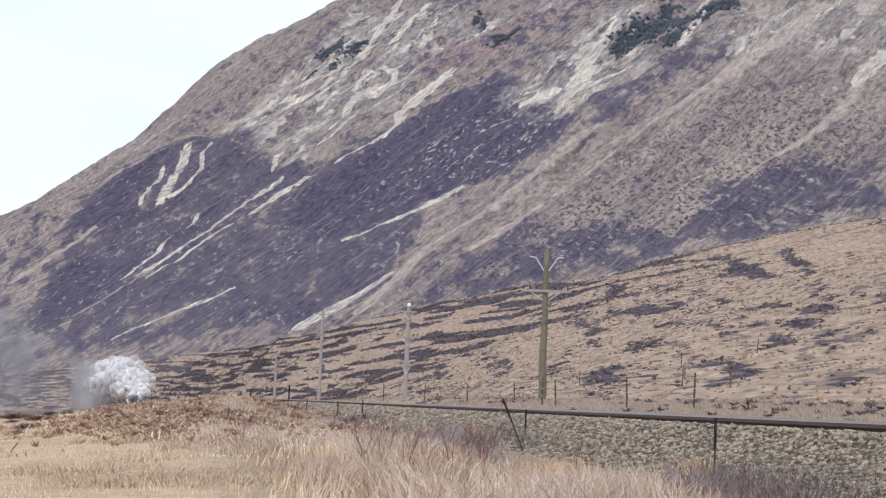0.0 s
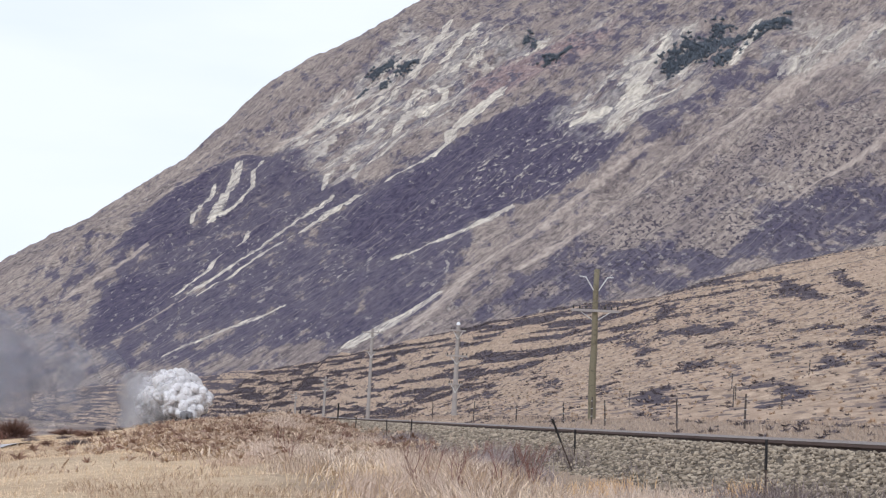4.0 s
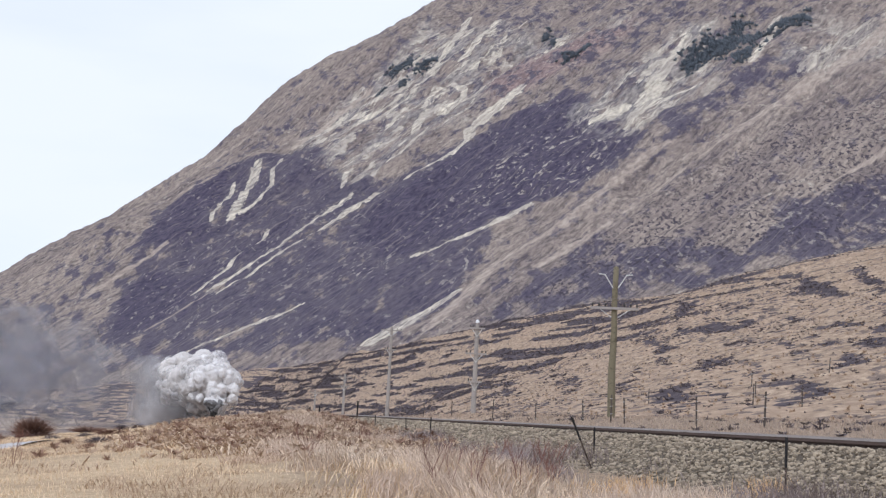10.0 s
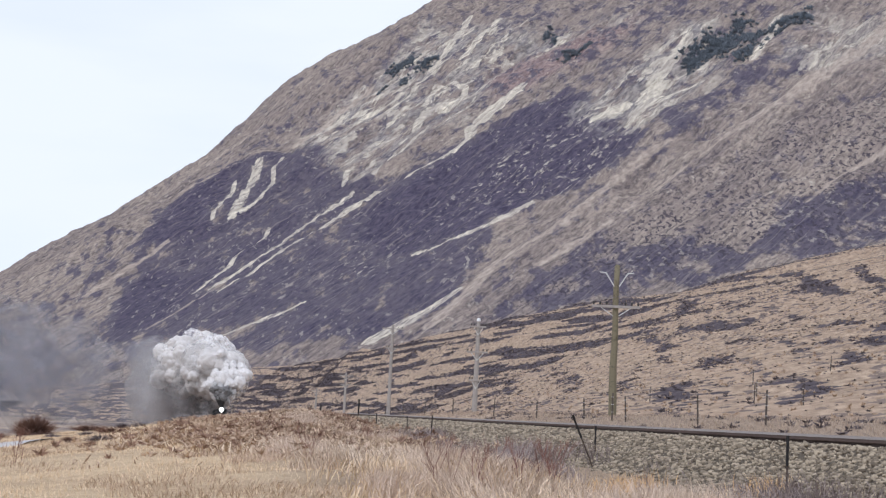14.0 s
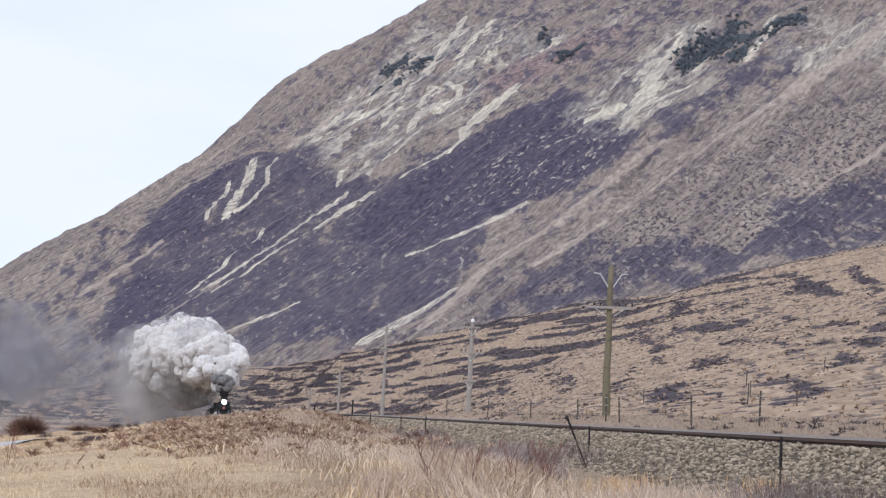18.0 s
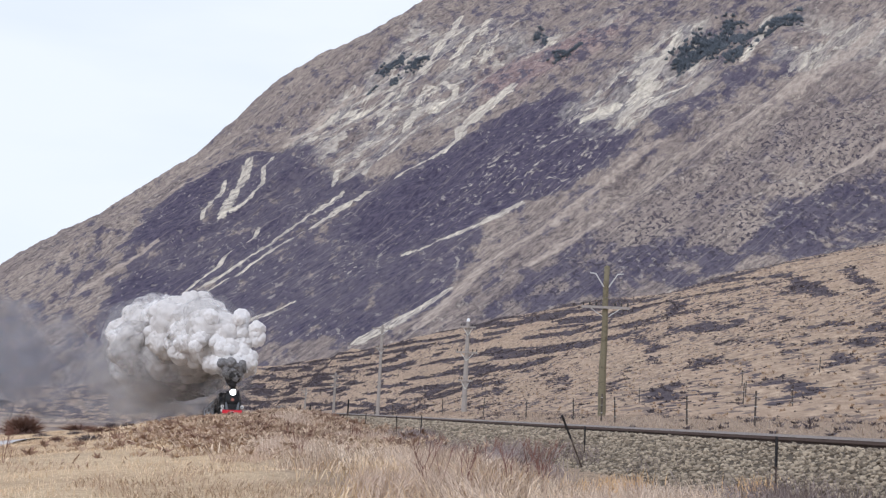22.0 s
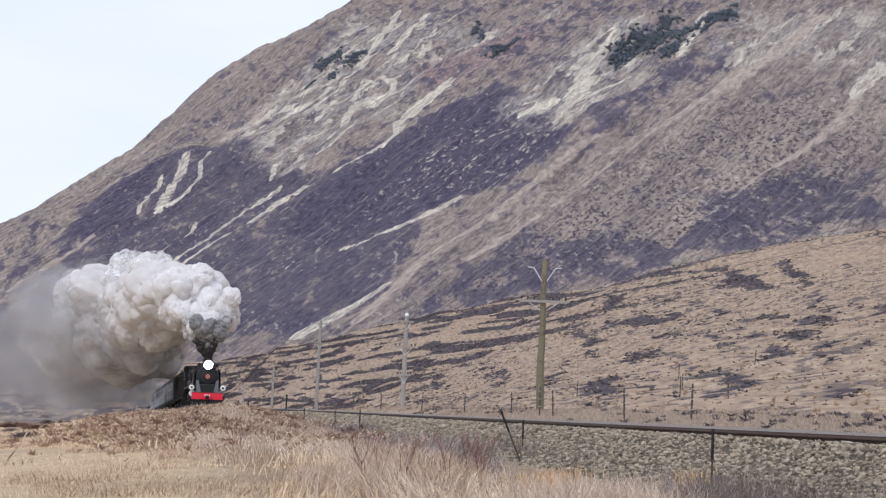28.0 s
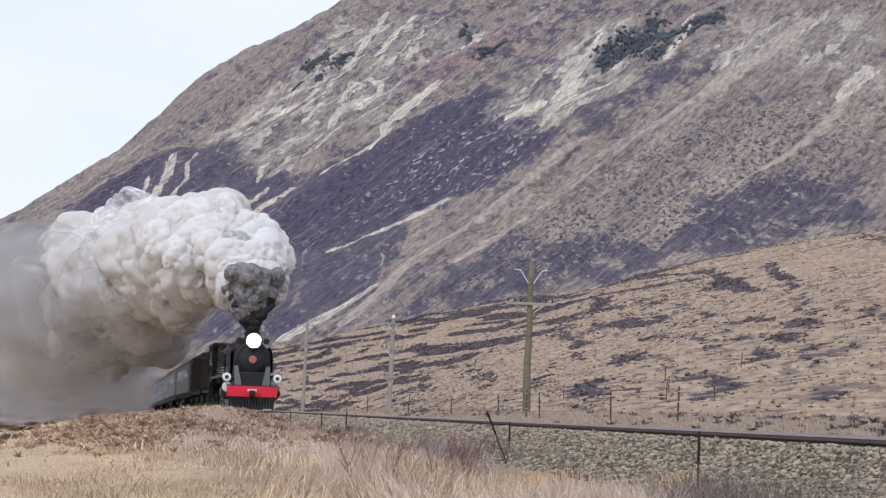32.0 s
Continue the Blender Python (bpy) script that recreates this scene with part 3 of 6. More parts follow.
WASHES = (
    ((1020, 1088, 10), (1072, 1096, 10), (1140, 1119, 9), (1182, 1089, 7), (1245, 1083, 6), (1308, 1083, 6), (1360, 1078, 3)),
    ((1130, 1054, 5), (1174, 1042, 7), (1215, 1034, 4)),
    ((1237, 1034, 4), (1297, 1027, 6), (1341, 1017, 8), (1378, 1000, 11), (1433, 987, 13), (1480, 959, 13), (1540, 946, 12), (1595, 943, 12)),
    ((1213, 803, 3), (1289, 791, 6), (1308, 772, 6), (1346, 770, 7), (1400, 782, 8)),
)
WASHES_WEST = (
    ((1589, 2036, 6), (1634, 2033, 10), (1682, 2034, 10), (1733, 2023, 8)),
    ((1480, 2212, 2), (1550, 2220, 4), (1612, 2219, 3), (1675, 2242, 2)),
    ((1413, 2166, 2), (1483, 2129, 3), (1501, 2080, 2)),
    ((1018, 1569, 2), (1066, 1564, 3), (1126, 1582, 2)),
    ((1109, 1861, 6), (1170, 1867, 6), (1241, 1869, 3)),
)


def build_mountain():
    us, vs = np.arange(780, 2600, 3.4), np.arange(430, 2560, 3.3)
    U, V = np.meshgrid(us, vs, indexing="ij")
    Z = mountain_z(U, V)
    me = array_mesh("mountain", np.stack([U, V, Z], -1).reshape(-1, 3), grid_faces(len(us), len(vs)))
    wob = (fbm(U * 0.014, V * 0.022, 4, 81) - 0.5) * 26
    sway = (fbm(U * 0.02, V * 0.012, 3, 85) - 0.5) * 6

    def most(shapes, soft):
        return functools.reduce(np.maximum, [zone(U + wob, V + wob, k, soft) for k in shapes])

    def lines(groups):
        return functools.reduce(np.maximum, [ribbon(U, V + sway, k) for rows in groups for k in rows])

    thin = 0.30 - 0.12 * ease(1250, 950, V) - 0.10 * ease(MT_V - 330, MT_V - 120, V)
    cover = {
        "dark": np.maximum(most((HEATH_MAIN, HEATH_WEST, HEATH_FOOT, HEATH_THIN, HEATH_HIGH, HEATH_EAST, HEATH_GULLY), 18), thin),
        "scree": lines((CHUTES, CHUTES_WEST, CHUTES_MID, CHUTES_HIGH)),
        "wash": lines((WASHES, WASHES_WEST)),
        "outcrop": most((CRAGS, CRAGS_MID, CRAGS_EAST), 24),
        "speck": np.maximum(most((SPECKS,), 50), 0.22),
        "fleck": most((FLECKS, FLECKS_LOW), 26),
        "rust": most((RUST,), 20),
    }
    for key, value in cover.items():
        me.attributes.new(key, "FLOAT", "POINT").data.foreach_set("value", value.ravel().astype(np.float32))
    ob = mesh_part("mountain", me, MOUNTAIN, smooth=True)
    ob.matrix_world = Matrix.Rotation(MT_AZ, 4, "Z")
    tagged(ob, "steep bare mountain with scree chutes and purple-brown scrub", "mountain", kind="structure")


build_mountain()

# ---- the line: ballast, sleepers, rails ----
Y0, Y1 = -12.0, 620.0
GAUGE = 1.067


def prism(bm, ring, ys, x0=0.0, dz=rail_z):
    """A profile (x, z) drawn along the line at the given stations."""
    rows = []
    for y in ys:
        zz = float(dz(y))
        xx = x0 + (float(track_x(y)) if dz is rail_z else 0.0)
        rows.append([bm.verts.new((xx + x, y, z + zz)) for x, z in ring])
    for a, b in zip(rows, rows[1:]):
        for i in range(len(ring)):
            j = (i + 1) % len(ring)
            bm.faces.new((a[i], a[j], b[j], b[i]))
    bm.faces.new(rows[0])
    bm.faces.new(rows[-1][::-1])
    bmesh.ops.recalc_face_normals(bm, faces=bm.faces)
    return bm


stations = [float(v) for v in np.concatenate([np.arange(Y0, 110, 6), np.arange(110, Y1 + 1, 10)])]
BALLAST_RING = [(-1.05, -0.105), (-0.62, -0.10), (-0.45, -0.16), (0.45, -0.16), (0.62, -0.10), (1.05, -0.105), (2.5, -0.80), (-2.55, -0.74)]
ballast = tagged(part("ballast", prism(bmesh.new(), BALLAST_RING, stations), BED), "grey-brown crushed stone ballast under the rails", "ballast", kind="structure")

RAIL_RING = [(-0.065, -0.142), (0.065, -0.142), (0.065, -0.130), (0.012, -0.112), (0.010, -0.046), (-0.010, -0.046), (-0.012, -0.112), (-0.065, -0.130)]
HEAD_RING = [(-0.030, -0.048), (0.030, -0.048), (0.035, -0.040), (0.035, -0.007), (0.027, 0.0), (-0.027, 0.0), (-0.035, -0.007), (-0.035, -0.040)]
for side in (-1, 1):
    x = side * (GAUGE / 2 + 0.034)
    rail = tagged(part("rail", prism(bmesh.new(), RAIL_RING, stations, x), RAIL), "rust-brown steel rail with a worn bright head", "rail", "pair of rails")
    part("rail_head", prism(bmesh.new(), HEAD_RING, stations, x), RAILHEAD, rail, "grey worn rail head")
    # pale strip carried over both corners, painting the glint along the rail's edge
    head = [(-0.039, -0.012), (-0.0355, -0.012), (-0.0275, 0.0005), (0.0275, 0.0005), (0.0355, -0.012), (0.039, -0.012), (0.029, 0.004), (-0.029, 0.004)]
    part("running_surface", prism(bmesh.new(), head, stations, x), RAILTOP, rail, "polished running surface with a painted pale glint along its edges")


def box(bm, x0, x1, y0, y1, z0, z1, bevel=0.0):
    vs = [bm.verts.new(p) for p in ((x0, y0, z0), (x1, y0, z0), (x1, y1, z0), (x0, y1, z0), (x0, y0, z1), (x1, y0, z1), (x1, y1, z1), (x0, y1, z1))]
    fs = [bm.faces.new([vs[i] for i in q]) for q in ((3, 2, 1, 0), (4, 5, 6, 7), (0, 1, 5, 4), (1, 2, 6, 5), (2, 3, 7, 6), (3, 0, 4, 7))]
    if bevel:
        es = list({e for f in fs for e in f.edges})
        bmesh.ops.bevel(bm, geom=es, offset=bevel, segments=2, affect="EDGES", profile=0.5)
    return bm


def tube(bm, a, b, r0, r1=None, n=10, caps=True):
    """A round, tapered bar from a to b."""
    a, b = Vector(a), Vector(b)
    r1 = r0 if r1 is None else r1
    m = (b - a).to_track_quat("Z", "Y").to_matrix()
    rings = []
    for p, r in ((a, r0), (b, r1)):
        rings.append([bm.verts.new(p + m @ Vector((r * math.cos(2 * math.pi * i / n), r * math.sin(2 * math.pi * i / n), 0))) for i in range(n)])
    for i in range(n):
        bm.faces.new((rings[0][i], rings[0][(i + 1) % n], rings[1][(i + 1) % n], rings[1][i]))
    if caps:
        bm.faces.new(rings[0][::-1])
        bm.faces.new(rings[1])
    return bm


def lathe(bm, profile, at=(0, 0, 0), axis="Y", n=24):
    """A turned form: (distance along the axis, radius) pairs."""
    rings = []
    for d, r in profile:
        ring = []
        for i in range(n):
            c, s = r * math.cos(2 * math.pi * i / n), r * math.sin(2 * math.pi * i / n)
            p = (c, d, s) if axis == "Y" else ((d, c, s) if axis == "X" else (c, s, d))
            ring.append(bm.verts.new(Vector(at) + Vector(p)))
        rings.append(ring)
    for a, b in zip(rings, rings[1:]):
        for i in range(n):
            bm.faces.new((a[i], a[(i + 1) % n], b[(i + 1) % n], b[i]))
    bm.faces.new(rings[0]), bm.faces.new(rings[-1])
    bmesh.ops.recalc_face_normals(bm, faces=bm.faces)
    return bm


# ---- telegraph poles ----
def empty(name, at, label, category, group=""):
    ob = new(name)
    ob.empty_display_size = 0.2
    ob.location = at
    return tagged(ob, label, category, group)


def pole_round():
    """The near pole: a thick round trunk with two steel arms in a V at the top and a lower arm of insulators."""
    p = empty("telegraph_pole", (0, 0, 0), "thick weathered round telegraph pole with pale steel arms", "pole", "telegraph poles")
    bm = bmesh.new()
    n, rows = 12, []
    for i in range(9):
        z = -0.6 + i * 0.97
        r = 0.195 - 0.009 * i
        rows.append([bm.verts.new((0.02 * math.sin(i * 1.7) + (r * (1 + 0.05 * math.sin(3 * j + i))) * math.cos(2 * math.pi * j / n), r * math.sin(2 * math.pi * j / n), z)) for j in range(n)])
    for a, b in zip(rows, rows[1:]):
        for j in range(n):
            bm.faces.new((a[j], a[(j + 1) % n], b[(j + 1) % n], b[j]))
    top = bm.verts.new((0.0, 0, rows[-1][0].co.z + 0.06))
    for j in range(n):
        bm.faces.new((rows[-1][j], rows[-1][(j + 1) % n], top))
    part("trunk", bm, POLEWOOD, p, smooth=True)
    for s in (-1, 1):
        bm = bmesh.new()
        tube(bm, (s * 0.12, -0.16, 6.15), (s * 0.52, -0.16, 6.78), 0.03)
        tube(bm, (s * 0.50, -0.16, 6.77), (s * 0.80, -0.16, 6.80), 0.03)
        part("steel_arm", bm, GALV, p, "pale galvanised bracket")
    part("lower_arm", box(bmesh.new(), -1.15, 1.15, -0.24, -0.14, 5.12, 5.24), GREYWOOD, p)
    for x in (-1.05, -0.75, -0.45, 0.45, 0.75, 1.05):
        part("insulator", lathe(bmesh.new(), [(5.24, 0.02), (5.30, 0.045), (5.38, 0.05), (5.42, 0.02)], (x, -0.19, 0), "Z", 8), CERAMIC, p)
    for s in (-1, 1):
        part("brace", tube(bmesh.new(), (s * 0.15, -0.19, 4.75), (s * 0.7, -0.19, 5.12), 0.02, n=6), GALV, p)
    return p


def pole_square(height, arms, label, cap=False):
    """A squared grey post with cross arms and braces."""
    p = empty("telegraph_pole", (0, 0, 0), label, "pole", "telegraph poles")
    bm = bmesh.new()
    tube(bm, (0, 0, -0.6), (0, 0, height), 0.20, 0.13, 8)
    part("trunk", bm, GREYWOOD, p)
    for z, half in arms:
        part("cross_arm", box(bmesh.new(), -half, half, -0.22, -0.12, z - 0.06, z + 0.06), GREYWOOD, p)
        for s in (-1, 1):
            part("brace", tube(bmesh.new(), (0, -0.16, z - 0.6), (s * half * 0.6, -0.16, z - 0.05), 0.025, n=6), GALV, p)
            for f in (0.55, 0.9):
                part("insulator", lathe(bmesh.new(), [(z + 0.06, 0.02), (z + 0.12, 0.045), (z + 0.2, 0.05), (z + 0.24, 0.02)], (s * half * f, -0.17, 0), "Z", 8), CERAMIC, p)
    if cap:
        part("cap", lathe(bmesh.new(), [(height, 0.13), (height + 0.10, 0.14), (height + 0.2, 0.10), (height + 0.24, 0.02)], (0, 0, 0), "Z", 10), WHITECAP, p, "white cap")
    return p


def stand(ob, x, y, sink=0.0, turn=0.0, lean=0.0):
    ob.matrix_world = pose(x, y, float(land_z(x, y)) - sink, 0, lean, turn)


def land_z(x, y):
    """The top of ground or hillside at a place."""
    z = ground_z(x, y)
    if x > 24:
        z = np.maximum(z, hill_z(np.asarray(float(x)), np.asarray(float(y)))[0])
    return z


POLE_X = 19.22
pole = pole_round()
stand(pole, POLE_X, 73, 0, -11, 0.6)
for y, h, arms, cap in ((111, 6.5, ((6.1, 0.55), (4.3, 0.75), (2.3, 0.5)), True), (163, 9.6, ((9.2, 1.1), (7.2, 0.6)), False), (214, 6.8, ((6.4, 0.9), (5.2, 0.7)), False),
                        (268, 6.6, ((6.2, 0.9),), False), (338, 6.8, ((6.4, 0.9),), False), (404, 6.6, ((6.2, 0.9),), False), (462, 6.6, ((6.2, 0.9),), False)):
    words = "grey weathered telegraph pole with a white cap and cross arms" if cap else ("tall grey weathered telegraph pole with cross arms" if h > 9 else "grey weathered telegraph pole with wooden cross arms")
    stand(pole_square(h, arms, words, cap), POLE_X, y, 0, -8, 0.8)


# ---- telegraph wires between the poles ----
def span_wire(a, b, sag, r):
    bm = bmesh.new()
    pts = [Vector(a).lerp(Vector(b), i / 14) - Vector((0, 0, sag * 4 * (i / 14) * (1 - i / 14))) for i in range(15)]
    side = (pts[-1] - pts[0]).cross(Vector((0, 0, 1))).normalized() * r
    rise = Vector((0, 0, r))
    rings = [[bm.verts.new(p + d) for d in (side, rise, -side, -rise)] for p in pts]
    for u, v in zip(rings, rings[1:]):
        for i in range(4):
            bm.faces.new((u[i], u[(i + 1) % 4], v[(i + 1) % 4], v[i]))
    return bm


wire_y = [8.0, 73.0, 111.0, 163.0, 214.0, 268.0]
for off, h in ((-0.75, 5.5), (0.75, 5.5)):
    ends = [(POLE_X + off, y, float(ground_z(POLE_X, y)) + h + (3.6 if y == 163 else 0) * 0.5) for y in wire_y]
    for a, b in zip(ends, ends[1:]):
        tagged(part("wire", span_wire(a, b, 0.5, 0.006), WIRE), "thin dull telegraph wire slung between poles", "wire", "telegraph wires")


# ---- fences ----
def fence_post(kind, height, girth):
    if kind == "wood":
        p = empty("fence_post", (0, 0, 0), "dark weathered wooden fence post in dry grass", "post", "fence posts beyond the line")
        bm = bmesh.new()
        tube(bm, (0, 0, -0.3), (0.01, 0, height), girth, girth * 0.85, 8)
        bmesh.ops.translate(bm, verts=[v for v in bm.verts if v.co.z > 0.1], vec=(0.01, 0, 0))
        part("shaft", bm, DARKWOOD, p)
        for z in (0.35, 0.65, 0.95):
            if z < height:
                part("staple", tube(bmesh.new(), (-0.05, -girth * 0.98, z), (0.05, -girth * 0.98, z), 0.008, n=5), GALV, p)
        return p
    p = empty("steel_post", (0, 0, 0), "rusty dark steel standard beside the ballast", "post", "steel standards")
    bm = bmesh.new()
    w = girth
    box(bm, -w, w, -0.004, 0.004, -0.3, height)
    box(bm, -0.004, 0.004, 0.005, w * 1.2, -0.3, height)
    part("shaft", bm, STEELPOST, p)
    part("top", box(bmesh.new(), -w * 1.3, w * 1.3, -0.008, 0.008, height * 0.62, height + 0.004), TAR, p, "dark tarred top")
    return p


rnd = random.Random(7)
wood = fence_post("wood", 1.1, 0.034)
stand(wood, 16.2, 61.5)
fence_ys = [44.0, 50.5, 58.9, 66.0, 76.0, 88.0, 101.0, 114.0, 127.0, 140.0, 154.0, 168.0, 184.0, 205.0]
for y in fence_ys:
    x = 16.2 + rnd.uniform(-0.15, 0.15)
    c = copy_thing(wood, pose(x, y, float(land_z(x, y)) - rnd.uniform(0.0, 0.30), 0, rnd.uniform(-4, 4), rnd.uniform(0, 90)))
for x, y in ((28.0, 78.0), (31.0, 86.0), (27.5, 70.0), (34.0, 95.0), (30.0, 104.0), (37.0, 90.0)):
    copy_thing(wood, pose(x, y, float(land_z(x, y)) - rnd.uniform(0.0, 0.2), 0, rnd.uniform(-4, 4), 0))
steel = fence_post("steel", 0.60, 0.0062)
steel.matrix_world = pose(4.49, 11.75, -0.60, 0, 0.5, 20)
for x, y, z, lean in ((4.78, 18.9, -0.60, 0), (4.3, 29.5, -0.55, 2), (4.25, 32.5, -0.58, -2), (4.2, 38.0, -0.55, 1)):
    copy_thing(steel, pose(x, y, z, 0, lean, rnd.uniform(0, 60)))
leaning = fence_post("steel", 0.76, 0.0072)
tagged(leaning, "leaning dark steel standard with a tarred top")
leaning.matrix_world = pose(4.52, 17.8, -0.56, 3, -27, 15)
tall_post = fence_post("steel", 0.95, 0.016)
tagged(tall_post, "tall thin dark steel standard in the bracken")
tall_post.matrix_world = pose(4.25, 43.0, -0.55, 0, 1, 10)
for x, y in ((3.9, 52.0), (4.1, 60.0)):
    copy_thing(tall_post, pose(x, y, -0.7, 0, rnd.uniform(-3, 3), 20))

# ---- sleepers ----
bm = bmesh.new()
box(bm, -1.05, 1.05, -0.11, 0.11, -0.30, -0.146, 0.01)
sleeper = part("sleeper", bm, SLEEPER, ballast)
sleeper.location = (float(track_x(-8.0)), -8.0, 0)
for i in range(1, 170):
    o = sleeper.copy()
    scene.collection.objects.link(o)
    y = -8.0 + i * 0.66
    o.location = (float(track_x(y)) + 0.02 * math.sin(i * 2.3), y, float(rail_z(y)))
    o.rotation_euler = (0, 0, 0.02 * math.sin(i * 1.1))


# ---- vegetation ----
def blades(name, x, y, z, height, width, material, label, category, bend=0.5, comb=0.0, seed=1):
    """Many narrow bent blades in one mesh."""
    g = np.random.default_rng(seed)
    n = len(x)
    az, lean = g.uniform(0, 2 * np.pi, n), np.abs(g.normal(0.0, bend, n)) + 0.05
    if comb:
        # neighbours lean the same way
        az = 9.0 * fbm(x * 0.9, y * 0.6, 2, seed) + g.normal(0, 1.0, n)
        lean = lean + comb * fbm(x * 1.3, y * 0.9, 2, seed + 3)
    # most blades turn their flat towards the south
    turn = g.uniform(-0.9, 0.9, n)
    flat = np.stack([np.cos(turn), np.sin(turn), np.zeros(n)], 1)
    out = np.stack([np.cos(az), np.sin(az), np.zeros(n)], 1)
    p = np.stack([x, y, z], 1)
    h, w = height[:, None], width[:, None]
    mid = p + out * h * lean[:, None] * 0.30 + np.array([0, 0, 1]) * h * 0.55
    tip = p + out * h * lean[:, None] * 0.95 + np.array([0, 0, 1]) * h * np.clip(1.0 - 0.35 * lean[:, None] ** 2, 0.3, 1)
    v = np.stack([p - flat * w * 0.5, p + flat * w * 0.5, mid - flat * w * 0.38, mid + flat * w * 0.38, tip], 1).reshape(-1, 3)
    b = np.arange(n)[:, None] * 5
    f = np.concatenate([b + np.array([[0, 1, 3]]), b + np.array([[0, 3, 2]]), b + np.array([[2, 3, 4]])])
    ob = mesh_part(name, array_mesh(name, v, f), material)
    return tagged(ob, label, category, kind="stuff")


def scatter(n, x0, x1, y0, y1, seed, power=1.0, keep=None):
    """Places in a stretch of the plan, thinning out with y; keep weighs them."""
    g = np.random.default_rng(seed)
    y = y0 + (y1 - y0) * g.random(n) ** power
    x = g.uniform(x0, x1, n)
    if keep is not None:
        ok = g.random(n) < keep(x, y)
        x, y = x[ok], y[ok]
    return x, y, g


def scatter_clumps(name, base_seed, places, sizes, mat, label, category, spikes=16, flat=0.75, lift=0.0):
    """Joins many small ragged bushes, one at each place: each a burst of narrow leaves."""
    g = np.random.default_rng(base_seed)
    n = len(places)
    d = g.normal(0, 1, (n, spikes, 3))
    d[..., 2] = np.abs(d[..., 2]) + 0.1
    d /= np.linalg.norm(d, axis=-1, keepdims=True)
    s = sizes[:, None, None]
    root = places[:, None, :] + d * s * g.uniform(0.0, 0.45, (n, spikes, 1)) * np.array([1, 1, flat]) + np.array([0, 0, lift]) * s
    tip = root + d * s * g.uniform(0.5, 1.1, (n, spikes, 1)) * np.array([1, 1, flat])
    w = np.cross(d, g.normal(0, 1, (n, spikes, 3)))
    w = w / np.linalg.norm(w, axis=-1, keepdims=True) * s * (0.30 if spikes < 14 else 0.2)
    v = np.stack([root - w, root + w, tip], 2).reshape(-1, 3)
    return tagged(mesh_part(name, array_mesh(name, v, np.arange(len(v)).reshape(-1, 3)), mat), label, category, kind="stuff")


def grow_field():
    # short yellow grass all over the field
    x, y, g = scatter(190000, -22, 3.5, 8, 75, 11, 1.7, lambda a, b: (a > -0.30 * b - 1) * (0.35 + 0.65 * (fbm(a * 0.5, b * 0.4, 3, 3) > 0.45)) * (1 - 0.8 * ease(0.2, 2.0, a)))
    blades("short_grass", x, y, ground_z(x, y) - 0.01, g.uniform(0.02, 0.085, len(x)) * (0.5 + 0.9 * fbm(x * 0.6, y * 0.35, 3, 24)), 0.004 + 0.00013 * y, PALE_GRASS, "short dry yellow grass across the field", "grass", 0.9, seed=12)
    x, y, g = scatter(90000, -9, 2.8, 8.5, 60, 131, 1.6, lambda a, b: (a > -0.30 * b - 1) * ease(0.52, 0.60, fbm(a * 0.55 + 3, b * 0.30, 4, 133)))
    blades("brown_tufts", x, y, ground_z(x, y) - 0.01, g.uniform(0.03, 0.11, len(x)), 0.004 + 0.00015 * y, TUSSOCK, "brown low tufts scattered in the field", "grass", 0.9, 0.8, seed=132)
    # tall grey-beige stalks along the line
    clump = lambda a, b: ease(0.38, 0.60, fbm(a * 1.6, b * 1.1, 2, 21)) * ease(0.40, 0.62, fbm(a * 0.8, b * 0.4, 3, 44) + 0.30 * (a - 1.5 - 0.05 * (np.minimum(b, 34) - 12))) * (1 - ease(3.5, 4.3, a))
    x, y, g = scatter(190000, -1, 4.9, 7.5, 58, 13, 1.45, clump)
    hgt = g.uniform(0.10, 0.42, len(x)) * (0.30 + 1.15 * fbm(x * 0.9, y * 0.6, 2, 22)) * (1 - 0.35 * ease(2.4, 4.4, x)) * (0.35 + 0.65 * ease(-1.5, 1.6, x))
    blades("tall_grass", x, y, ground_z(x, y) - 0.02, hgt, (0.0045 + 0.00020 * y) * g.uniform(0.6, 1.6, len(x)), GREY_GRASS, "tall grey-beige dry grass stalks beside the ballast", "grass", 0.42, 0.35, seed=14)
    x, y, g = scatter(60000, -4, 4.7, 7.5, 50, 15, 1.4, lambda a, b: ease(0.52, 0.62, fbm(a * 1.1 + 5, b * 0.9, 2, 23)) * ease(0.4, 2.0, a - 0.03 * b) * (1 - ease(3.0, 3.7, a)))
    blades("straw_grass", x, y, ground_z(x, y) - 0.02, g.uniform(0.12, 0.36, len(x)), 0.006 + 0.00022 * y, PALE_GRASS, "bleached straw-coloured tussock among the grey grass", "grass", 0.5, 0.8, seed=16)
    # bracken on the mound
    x, y, g = scatter(80000, -3.2, 5.0, 18, 78, 17, 1.0, lambda a, b: ease(0.42, 0.50, fbm(a * 1.3, b * 0.6, 3, 25)) * np.exp(-((a - 1.9 - 0.02 * (b - 30)) / 2.0) ** 2) * ease(17, 34, b))
    blades("bracken", x, y, ground_z(x, y) - 0.02, g.uniform(0.08, 0.34, len(x)) * (0.5 + 0.8 * fbm(x * 0.9, y * 0.7, 2, 27)), 0.018 + 0.00025 * y, BRACKEN, "dead red-brown bracken on the lineside mound", "bracken", 1.2, 1.2, seed=18)
